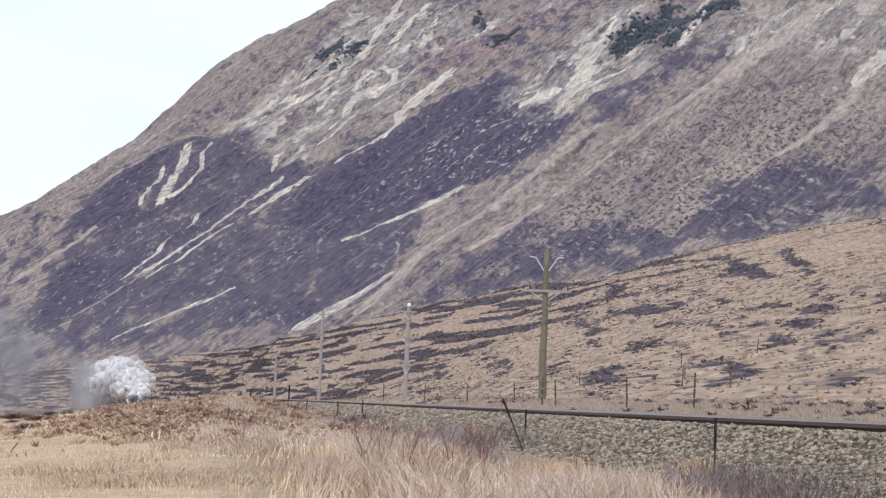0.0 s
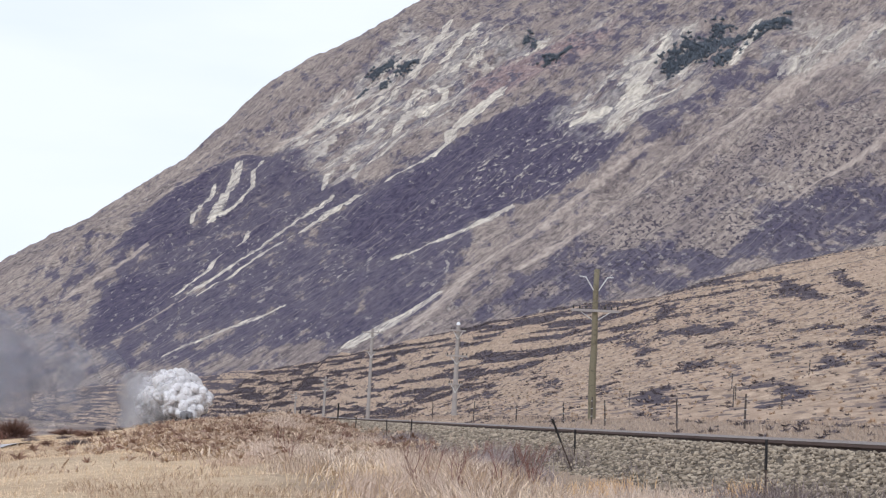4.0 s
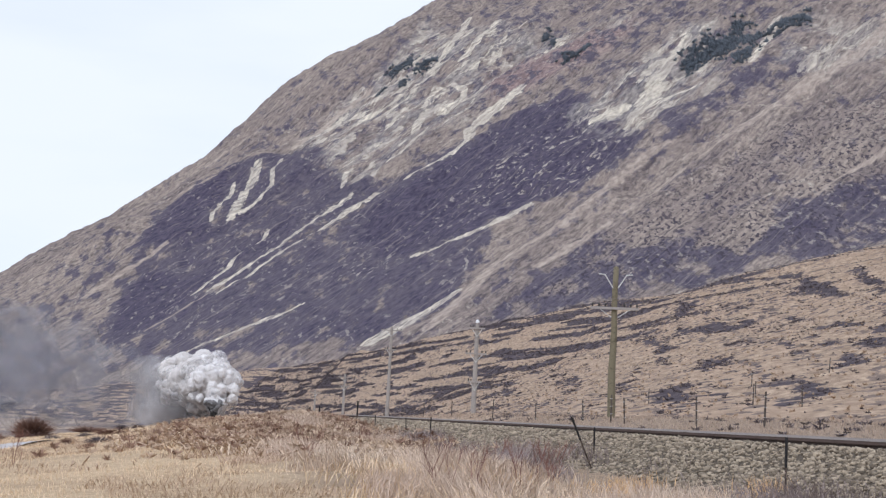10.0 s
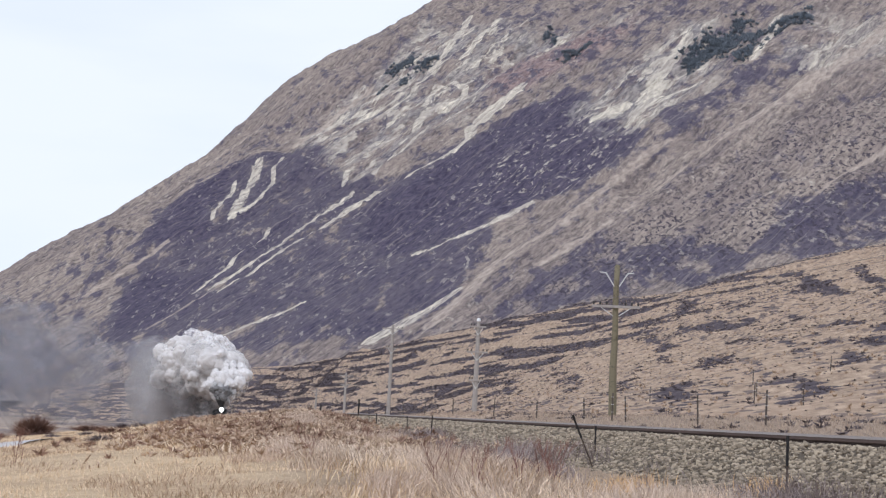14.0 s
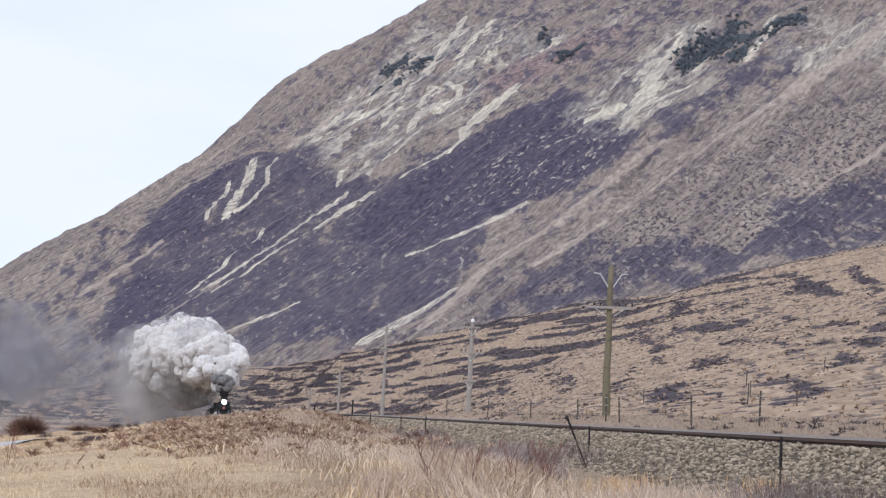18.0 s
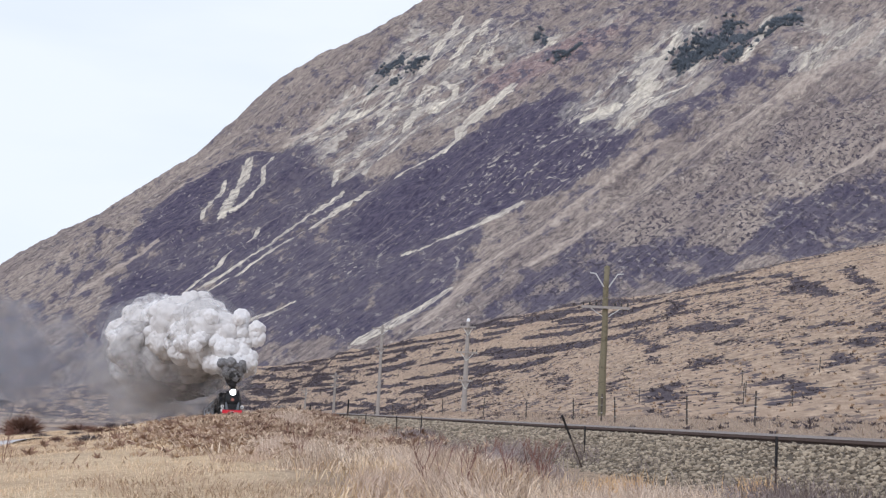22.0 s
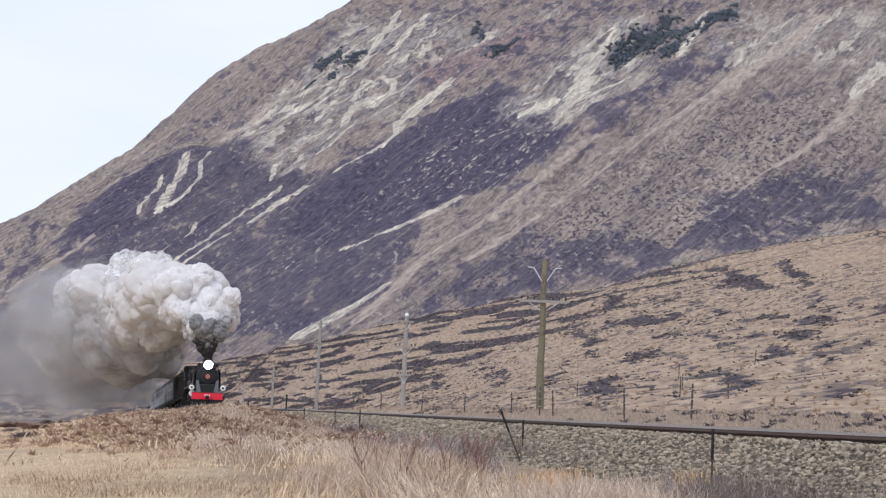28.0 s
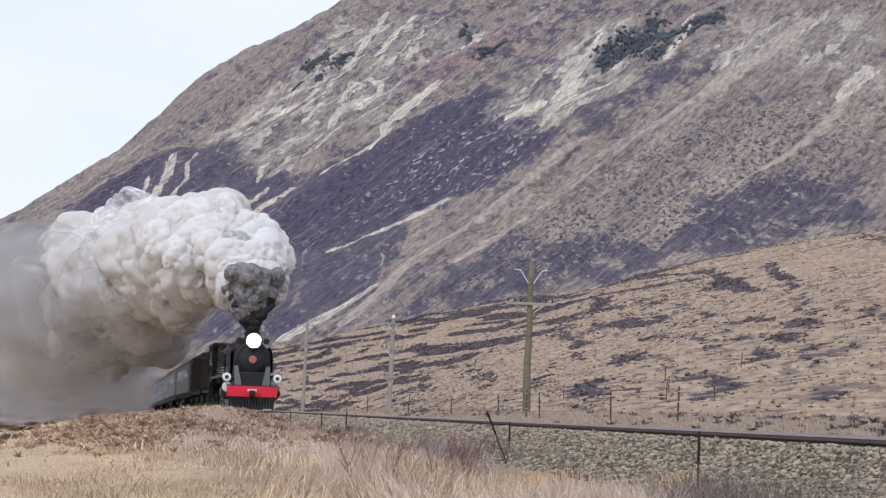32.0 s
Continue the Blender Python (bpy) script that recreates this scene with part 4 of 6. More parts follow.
    x, y, g = scatter(16000, -2.5, 5.0, 24, 72, 117, 1.0, lambda a, b: ease(0.50, 0.58, fbm(a * 1.6 + 9, b * 0.7, 3, 26)) * np.exp(-((a - 2.4 - 0.02 * (b - 30)) / 1.9) ** 2) * ease(23, 34, b))
    blades("rusty_bracken", x, y, ground_z(x, y) - 0.02, g.uniform(0.08, 0.32, len(x)) * (0.5 + 0.8 * fbm(x * 0.9, y * 0.7, 2, 28)), 0.013 + 0.00025 * y, RUST_BRACKEN, "dark rust-brown bracken among the paler fronds", "bracken", 1.2, 1.2, seed=118)
    # curled fronds over the mound, in bursts of small leaves
    x, y, g = scatter(14000, -2.6, 4.6, 18, 70, 217, 1.1, lambda a, b: ease(0.40, 0.52, fbm(a * 1.2 + 4, b * 0.6, 3, 126)) * np.exp(-((a - 1.9 - 0.02 * (b - 30)) / 2.1) ** 2) * ease(19, 30, b))
    z = ground_z(x, y) + g.uniform(0.02, 0.20, len(x))
    half = g.random(len(x)) < 0.72
    for name, pick, mat, label in (("bracken_fronds", half, BRACKEN, "curled dead brown bracken fronds on the mound"), ("rusty_fronds", ~half, RUST_BRACKEN, "curled rust-brown bracken fronds on the mound")):
        scatter_clumps(name, 218, np.stack([x, y, z], 1)[pick], g.uniform(0.06, 0.15, pick.sum()), mat, label, "bracken", 15, 0.8)
    # a trampled hollow with dead brown tufts
    x, y, g = scatter(16000, -1.2, 2.6, 17.5, 26, 225, 1.0, lambda a, b: np.exp(-((a - 0.75) / 0.75) ** 2 - ((b - 21.5) / 2.4) ** 2) * ease(0.46, 0.56, fbm(a * 2.3, b * 0.9, 3, 226)))
    blades("dead_tufts", x, y, ground_z(x, y) - 0.01, g.uniform(0.03, 0.14, len(x)), 0.005 + 0.0003 * y, BRACKEN, "dead brown tufts in a trampled hollow", "grass", 1.0, 0.5, seed=227)
    # grey twiggy brush where the ballast ends
    x, y, g = scatter(30000, 3.3, 5.0, 9, 34, 221, 1.3, lambda a, b: np.exp(-((a - 4.2) / 0.45) ** 2) * ease(0.36, 0.56, fbm(a * 2.1, b * 0.9, 2, 222)))
    blades("lineside_brush", x, y, ground_z(x, y) - 0.02, g.uniform(0.07, 0.36, len(x)) * (0.35 + 1.1 * fbm(x * 1.5, y * 0.8, 2, 223)), 0.0035 + 0.00016 * y, BRUSH, "grey twiggy brush at the foot of the ballast", "brush", 0.6, 0.6, seed=224)
    # a few orange straw tufts at the foot of the ballast
    x, y, g = scatter(9000, 3.2, 4.7, 10, 17, 119, 1.0, lambda a, b: sum(np.exp(-((a - p) ** 2 + ((b - q) * 0.6) ** 2) / 0.03) for p, q in ((4.04, 14.5), (3.85, 14.3), (4.49, 12.2), (3.53, 13.8), (3.9, 11.4))))
    blades("orange_straw", x, y, ground_z(x, y) - 0.02, g.uniform(0.08, 0.22, len(x)), 0.007 + 0.0001 * y, ORANGE_GRASS, "orange straw tufts at the foot of the ballast", "grass", 0.7, seed=120)
    # verge beyond the rails and up to the fence
    x, y, g = scatter(110000, 9.2, 27, 14, 190, 19, 1.6, lambda a, b: (a > 0.10 * b) * (0.3 + 0.7 * (fbm(a * 0.6, b * 0.3, 2, 29) > 0.48)))
    blades("verge_grass", x, y, ground_z(x, y) - 0.02, g.uniform(0.05, 0.22, len(x)) * (0.5 + 1.3 * fbm(x * 0.9, y * 0.25, 2, 30) ** 2), 0.008 + 0.00022 * y, VERGE, "grey-brown rank grass between the rails and the fence", "grass", 0.6, seed=20)


grow_field()


def thin_shrub(seed, height, label):
    """A leafless red-brown shrub: a few stems with forked twigs."""
    g = random.Random(seed)
    s = empty("twiggy_shrub", (0, 0, 0), label, "shrub", "twiggy shrubs")
    for k in range(g.randint(3, 5)):
        bm = bmesh.new()

        def grow(p, d, length, r, depth):
            q = p + d * length
            tube(bm, p, q, r, r * 0.7, 5, False)
            if depth:
                for _ in range(g.randint(2, 3)):
                    e = (d + Vector((g.uniform(-0.6, 0.6), g.uniform(-0.6, 0.6), g.uniform(-0.1, 0.4)))).normalized()
                    grow(p + d * length * g.uniform(0.5, 1.0), e, length * g.uniform(0.5, 0.75), r * 0.6, depth - 1)

        grow(Vector((g.uniform(-0.08, 0.08), g.uniform(-0.08, 0.08), -0.03)), Vector((g.uniform(-0.35, 0.35), g.uniform(-0.35, 0.35), 1)).normalized(), height * 0.5, 0.0045, 3)
        part("stem", bm, TWIG, s)
    return s


shrub_a = thin_shrub(3, 0.62, "leafless red-brown twiggy shrub in the grass")
stand(shrub_a, 1.95, 12.6)
for x, y, turn, sc in ((2.3, 13.2, 70, 1), (3.1, 17.0, 130, 1), (3.42, 15.6, 20, 1), (2.95, 14.4, 250, 1), (3.28, 14.8, 100, 1), (3.75, 16.4, 320, 1), (2.7, 26.0, 40, 1), (3.5, 22.5, 200, 1), (1.4, 19.5, 300, 1)):
    copy_thing(shrub_a, pose(x, y, float(land_z(x, y)) - 0.05, 0, 0, turn))


def clump_mesh(name, seed, lumps, reach, size, flat=0.75, sub=1):
    """A ragged bush: many jittered leafy clumps in one mesh."""
    g = np.random.default_rng(seed)
    bm = bmesh.new()
    bmesh.ops.create_icosphere(bm, subdivisions=sub, radius=1.0)
    base = np.array([v.co[:] for v in bm.verts])
    tri = np.array([[v.index for v in f.verts] for f in bm.faces])
    bm.free()
    vs, fs = [], []
    for i in range(lumps):
        d = g.normal(0, 1, 3)
        d /= np.linalg.norm(d)
        c = d * g.random() ** 0.5 * np.array(reach)
        c[2] = abs(c[2])
        s = size * g.uniform(0.5, 1.2)
        q = base * (1 + g.uniform(-0.45, 0.45, (len(base), 1))) * s * np.array([1, 1, flat])
        vs.append(q + c)
        fs.append(tri + i * len(base))
    return array_mesh(name, np.concatenate(vs), np.concatenate(fs))


def spiky_bush(seed, label, mat, reach, n=900):
    """A dense bush of fine twigs fanning up from its foot."""
    g = np.random.default_rng(seed)
    b = empty("bush", (0, 0, 0), label, "bush", "field bushes")
    d = g.normal(0, 1, (n, 3))
    d[:, 2] = np.abs(d[:, 2]) + 0.35
    d /= np.linalg.norm(d, axis=1, keepdims=True)
    tip = d * np.array(reach) * g.uniform(0.6, 1.1, (n, 1))
    root = tip * g.uniform(0.05, 0.45, (n, 1))
    w = np.cross(d, g.normal(0, 1, (n, 3)))
    w /= np.linalg.norm(w, axis=1, keepdims=True)
    wide = reach[2] * 0.018
    v = np.stack([root - w * wide, root + w * wide, tip], 1).reshape(-1, 3)
    mesh_part("twig_spray", array_mesh("twig_spray", v, np.arange(n * 3).reshape(-1, 3)), mat, b)
    mesh_part("heart", clump_mesh("heart", seed, 26, (reach[0] * 0.5, reach[1] * 0.5, reach[2] * 0.45), reach[2] * 0.28), mat, b)
    return b


bush_a = spiky_bush(31, "dense red-brown leafless bush in the field", BUSH, (1.0, 0.85, 0.86), 1500)
stand(bush_a, -5.95, 60.0)
bush_b = spiky_bush(32, "low spreading brown bush in the field", BUSH, (1.0, 0.7, 0.34))
stand(bush_b, -4.1, 62.0)
bush_c = spiky_bush(33, "small grey-brown bush on the field's edge", SHRUB, (0.5, 0.4, 0.26), 700)
stand(bush_c, -2.9, 63.0)
for src, x, y, turn in ((bush_c, -2.3, 64.0, 60), (bush_c, -3.5, 52.0, 20), (bush_c, -4.6, 52.5, 120), (bush_c, -0.6, 66.0, 200), (bush_b, -7.6, 62.0, 80), (bush_c, -1.2, 68.0, 10), (bush_b, -2.6, 51.0, 150),
                        (bush_b, 3.3, 33.0, 30), (bush_c, 3.6, 38.0, 30)):
    copy_thing(src, pose(x, y, float(land_z(x, y)) - 0.06, 0, 0, turn))
bush_d = spiky_bush(34, "small dark bush in the short grass", BUSH, (0.30, 0.28, 0.20), 500)
stand(bush_d, -2.88, 37.1)
copy_thing(bush_c, pose(-2.14, 36.2, float(land_z(-2.14, 36.2)) - 0.06, 0, 0, 40))
copy_thing(shrub_a, pose(-2.36, 21.6, float(land_z(-2.36, 21.6)) - 0.05, 0, 0, 75))
copy_thing(shrub_a, pose(-3.45, 29.0, float(land_z(-3.45, 29.0)) - 0.03, 0, 0, 30))
copy_thing(shrub_a, pose(-3.7, 29.6, float(land_z(-3.7, 29.6)) - 0.03, 0, 0, 130))


def gravel_track():
    """A pale vehicle track that crosses the field."""
    us, ws = np.linspace(0, 1, 60), np.linspace(-1, 1, 9)
    U, W = np.meshgrid(us, ws, indexing="ij")
    X = -60 + 55.8 * U + 0.3 * W
    Y = 59 - 15.5 * U + (6.0 - 3.5 * U ** 10) * W + 0.3 * (fbm(X * 0.6, W * 2, 2, 95) - 0.5)
    Z = ground_z(X, Y) + 0.06 - 0.08 * W ** 4
    me = array_mesh("gravel_track", np.stack([X, Y, Z], -1).reshape(-1, 3), grid_faces(60, 9))
    tagged(mesh_part("gravel_track", me, GRAVEL, smooth=True), "pale grey gravel vehicle track across the field", "track", kind="structure")


gravel_track()


def grow_hill():
    g = np.random.default_rng(77)
    n = 110000
    y = 40 + 860 * g.random(n) ** 1.5
    w = g.random(n)
    foot, crest = hill_lines(y)
    x = foot + w * (crest - foot)
    z, w2 = hill_z(x, y)
    mask = scrub_mask(x, y, z, w2)
    keep = g.random(n) < (mask * 0.40 + 0.15) * (1 - 0.85 * ease(0.84, 0.95, w2))
    x, y, z = x[keep], y[keep], z[keep]
    grown = 0.55 + 0.45 * ease(0.1, 0.5, mask[keep])
    scatter_clumps("hill_scrub", 78, np.stack([x, y, z], 1), g.uniform(0.12, 0.34, len(x)) * (0.70 + 0.0024 * y) * grown, SHRUB, "dark low scrub scattered over the tussock hillside", "scrub", 14, 0.7)
    # scrub and weeds on the strip before the slope
    n = 9000
    y = 28 + 200 * g.random(n) ** 1.5
    x = 10.0 + 17 * g.random(n) ** 0.6
    keep = g.random(n) < 0.06 + (0.25 + 0.65 * ease(60, 110, y)) * ease(0.54, 0.60, fbm((x - 0.31 * y) * 0.4 + 3, (x - 0.155 * y) * 0.3, 3, 57))
    x, y = x[keep], y[keep]
    scatter_clumps("strip_scrub", 80, np.stack([x, y, ground_z(x, y)], 1), g.uniform(0.06, 0.24, len(x)), SHRUB, "low dark scrub and weeds along the fence", "scrub", 14, 0.7)
    # pale tussocks
    n = 26000
    y = 40 + 400 * g.random(n) ** 1.4
    w = g.random(n)
    foot, crest = hill_lines(y)
    x = foot + w * (crest - foot)
    z, w2 = hill_z(x, y)
    keep = (g.random(n) < 0.35)
    scatter_clumps("hill_tussock", 79, np.stack([x, y, z], 1)[keep], g.uniform(0.10, 0.24, keep.sum()), TUSSOCK, "pale dry tussocks on the hillside", "tussock", 9, 0.9)


grow_hill()


def grow_forest():
    g = np.random.default_rng(91)
    pts = []
    for u, v, reach in FOREST:
        p, q = g.normal(0, 1, (2, int(reach * reach * 0.42))) * reach
        a = np.stack([0.62 * p + 0.38 * q, 0.62 * p - 0.38 * q], 1)
        pts.append(np.stack([u + a[:, 0], v + a[:, 1]], 1))
    p = np.concatenate(pts)
    z = mountain_z(p[:, 0], p[:, 1])
    c, s = math.cos(MT_AZ), math.sin(MT_AZ)
    xyz = np.stack([p[:, 0] * c - p[:, 1] * s, p[:, 0] * s + p[:, 1] * c, z], 1)
    scatter_clumps("mountain_forest", 92, xyz, g.uniform(2.0, 4.5, len(p)), TREES, "dark stands of beech high on the mountain", "forest", 40, 1.3)


# stands of trees on the face: place and reach
FOREST = ((1782, 2015, 14), (1801, 2001, 12), (1776, 1938, 14), (1792, 1934, 9), (1735, 1940, 8), (1712, 1965, 6), (1857, 1731, 9), (1806, 1669, 6), (1725, 1564, 12), (1732, 1543, 10), (1755, 1552, 6), (1615, 1241, 16), (1637, 1235, 18), (1634, 1205, 22), (1557, 1123, 16), (1692, 1226, 14), (1614, 1147, 12), (1626, 1109, 18), (1620, 1084, 12), (1601, 1240, 8), (1591, 1227, 8))
grow_forest()


# ---- stones of the ballast ----
def stone_shape(seed):
    g = np.random.default_rng(seed)
    bm = bmesh.new()
    bmesh.ops.create_icosphere(bm, subdivisions=1, radius=1.0)
    for v in bm.verts:
        v.co *= g.uniform(0.55, 1.25)
        v.co.y *= 0.72
        # chipped faces
        v.co.x = min(v.co.x, 0.75)
        v.co.z = max(min(v.co.z, 0.7), -0.7)
    bm.verts.ensure_lookup_table()
    vs = np.array([v.co[:] for v in bm.verts])
    fs = np.array([[v.index for v in f.verts] for f in bm.faces])
    bm.free()
    return vs, fs


def lay_ballast():
    g = np.random.default_rng(5)
    shapes = [stone_shape(100 + i) for i in range(6)]
    n = 62000
    y = 8.5 + 46 * g.random(n) ** 1.5
    across = g.uniform(0, 1, n)
    # down the near shoulder, with a few on the flat between the rails
    x = np.where(across < 0.9, -0.66 - 1.75 * (across / 0.9), -0.42 + 0.84 * (across - 0.9) / 0.1)
    z = np.where(x < -1.05, -0.105 - (-1.05 - x) * 0.423, np.where(x < -0.6, -0.105, -0.17)) + g.uniform(-0.01, 0.025, n) + rail_z(y)
    x = x + TRACK_X
    size = 0.0125 + 0.024 * g.random(n) ** 1.8 + 0.0005 * y
    size[g.random(n) < 0.012] *= 1.7
    rx, rz = g.normal(0.5, 1.1, n), g.uniform(0, 6.28, n)
    near = np.nonzero((y < 12.0) & (x < 5.3) & (x > 4.4))[0][:300]
    single = np.zeros(n, bool)
    single[near] = True
    vs, fs, at = [], [], 0
    for k, (bv, bf) in enumerate(shapes):
        pick = np.nonzero((np.arange(n) % 6 == k) & ~single)[0]
        c, s = np.cos(rz[pick])[:, None], np.sin(rz[pick])[:, None]
        c2, s2 = np.cos(rx[pick])[:, None], np.sin(rx[pick])[:, None]
        X, Y, Z = bv[:, 0][None], bv[:, 1][None], bv[:, 2][None] * 0.5
        Y2, Z2 = Y * c2 - Z * s2, Y * s2 + Z * c2
        X3, Y3 = X * c - Y2 * s, X * s + Y2 * c
        m = size[pick][:, None]
        v = np.stack([X3 * m + x[pick][:, None], Y3 * m + y[pick][:, None], Z2 * m + z[pick][:, None]], -1)
        vs.append(v.reshape(-1, 3))
        fs.append((bf[None] + (np.arange(len(pick)) * len(bv))[:, None, None]).reshape(-1, 3) + at)
        at += len(pick) * len(bv)
    st = mesh_part("loose_ballast", array_mesh("loose_ballast", np.concatenate(vs), np.concatenate(fs)), STONE, ballast)
    tagged(st, "loose crushed greywacke on the shoulder", kind="stuff")
    meshes = [array_mesh("stone", bv * np.array([1, 1, 0.5]), bf) for bv, bf in shapes]
    for me in meshes:
        me.materials.append(STONE)
    for i in near:
        o = new("stone", meshes[i % 6])
        o.parent = ballast
        o.location = (x[i], y[i], z[i])
        o.rotation_euler = (rx[i], 0, rz[i])
        o.scale = (size[i],) * 3


# ---- the train ----
BLACK = plain("sooty_black_paint", (0.012, 0.012, 0.013), (0.035, 0.034, 0.035), 5, 0.55, 0, 0.3, 0.1)
SMOKEBOX = plain("graphite_smokebox", (0.013, 0.013, 0.014), (0.032, 0.032, 0.033), 7, 0.65, 0.0, 0.25)
GREYPLATE = plain("grey_running_plate", (0.075, 0.08, 0.088), (0.12, 0.125, 0.132), 6, 0.5, 0.1, 0.5)
RED = plain("red_buffer_beam", (0.66, 0.008, 0.026), (0.78, 0.02, 0.045), 4, 0.4, 0, 0.5, 0.05)
WHITE = plain("white_paint", (0.70, 0.70, 0.68), (0.82, 0.82, 0.80), 10, 0.5)
COPPER = plain("copper_red_plate", (0.36, 0.12, 0.09), (0.48, 0.20, 0.15), 12, 0.4, 0.3)
STEEL = plain("oiled_steel", (0.16, 0.15, 0.145), (0.30, 0.29, 0.28), 9, 0.4, 0.8)
TANKGREY = plain("dark_wagon_paint", (0.045, 0.047, 0.055), (0.08, 0.082, 0.09), 3, 0.6)
CARBLUE = plain("blue_grey_carriage_paint", (0.27, 0.305, 0.355), (0.36, 0.39, 0.44), 2.5, 0.45, 0, 0.5, 0.05)
ROOFGREY = plain("grey_carriage_roof", (0.10, 0.105, 0.115), (0.17, 0.175, 0.185), 3, 0.8)
DIM = plain("dark_window_glass", (0.012, 0.014, 0.018), (0.03, 0.034, 0.04), 3, 0.08, 0, 0.8, 0.02)
beam_mat = Mat("headlamp_glow")
beam_mat.colour((1.0, 0.97, 0.9))
beam_mat.b.inputs["Emission Color"].default_value = (1.0, 0.96, 0.88, 1)
beam_mat.b.inputs["Emission Strength"].default_value = 30.0
GLOW = beam_mat.m

SPEED = 11.7
FRONT_AT_END = 73.4


def train_y(t):
    return FRONT_AT_END + SPEED * (32.0 - t)


def vehicle_pose(t, back, length):
    """On the rails: its front is that far behind the train's front."""
    a = train_y(t) + back
    za, zb = float(rail_z(a)), float(rail_z(a + length))
    xa, xb = float(track_x(a)), float(track_x(a + length))
    return pose(xa, a, za, math.degrees(math.atan2(zb - za, length)), 0, math.degrees(math.atan2(xa - xb, length)))


def wheelset(name, r, y, parent, spokes=0):
    axle = part(name, tube(bmesh.new(), (-0.62, 0, 0), (0.62, 0, 0), 0.07, n=10), STEEL, parent)
    axle.location = (0, y, r)
    for s in (-1, 1):
        bm = bmesh.new()
        x = s * 0.56
        lathe(bm, [(x - 0.065, r * 0.86), (x - 0.065, r), (x + 0.065, r), (x + 0.065, r * 0.86)], (0, 0, 0), "X", 22)
        part("tyre", bm, STEEL, axle)
        bm = bmesh.new()
        lathe(bm, [(x - 0.08, r * 0.22), (x + 0.08, r * 0.22)], (0, 0, 0), "X", 12)
        for i in range(spokes):
            a = 2 * math.pi * i / spokes
            tube(bm, (x, math.cos(a) * r * 0.2, math.sin(a) * r * 0.2), (x, math.cos(a) * r * 0.9, math.sin(a) * r * 0.9), r * 0.055, n=5)
        if not spokes:
            lathe(bm, [(x - 0.03, r * 0.9), (x + 0.03, r * 0.9)], (0, 0, 0), "X", 18)
        part("wheel_centre", bm, BLACK, axle)
    return axle


coupling_rods = []


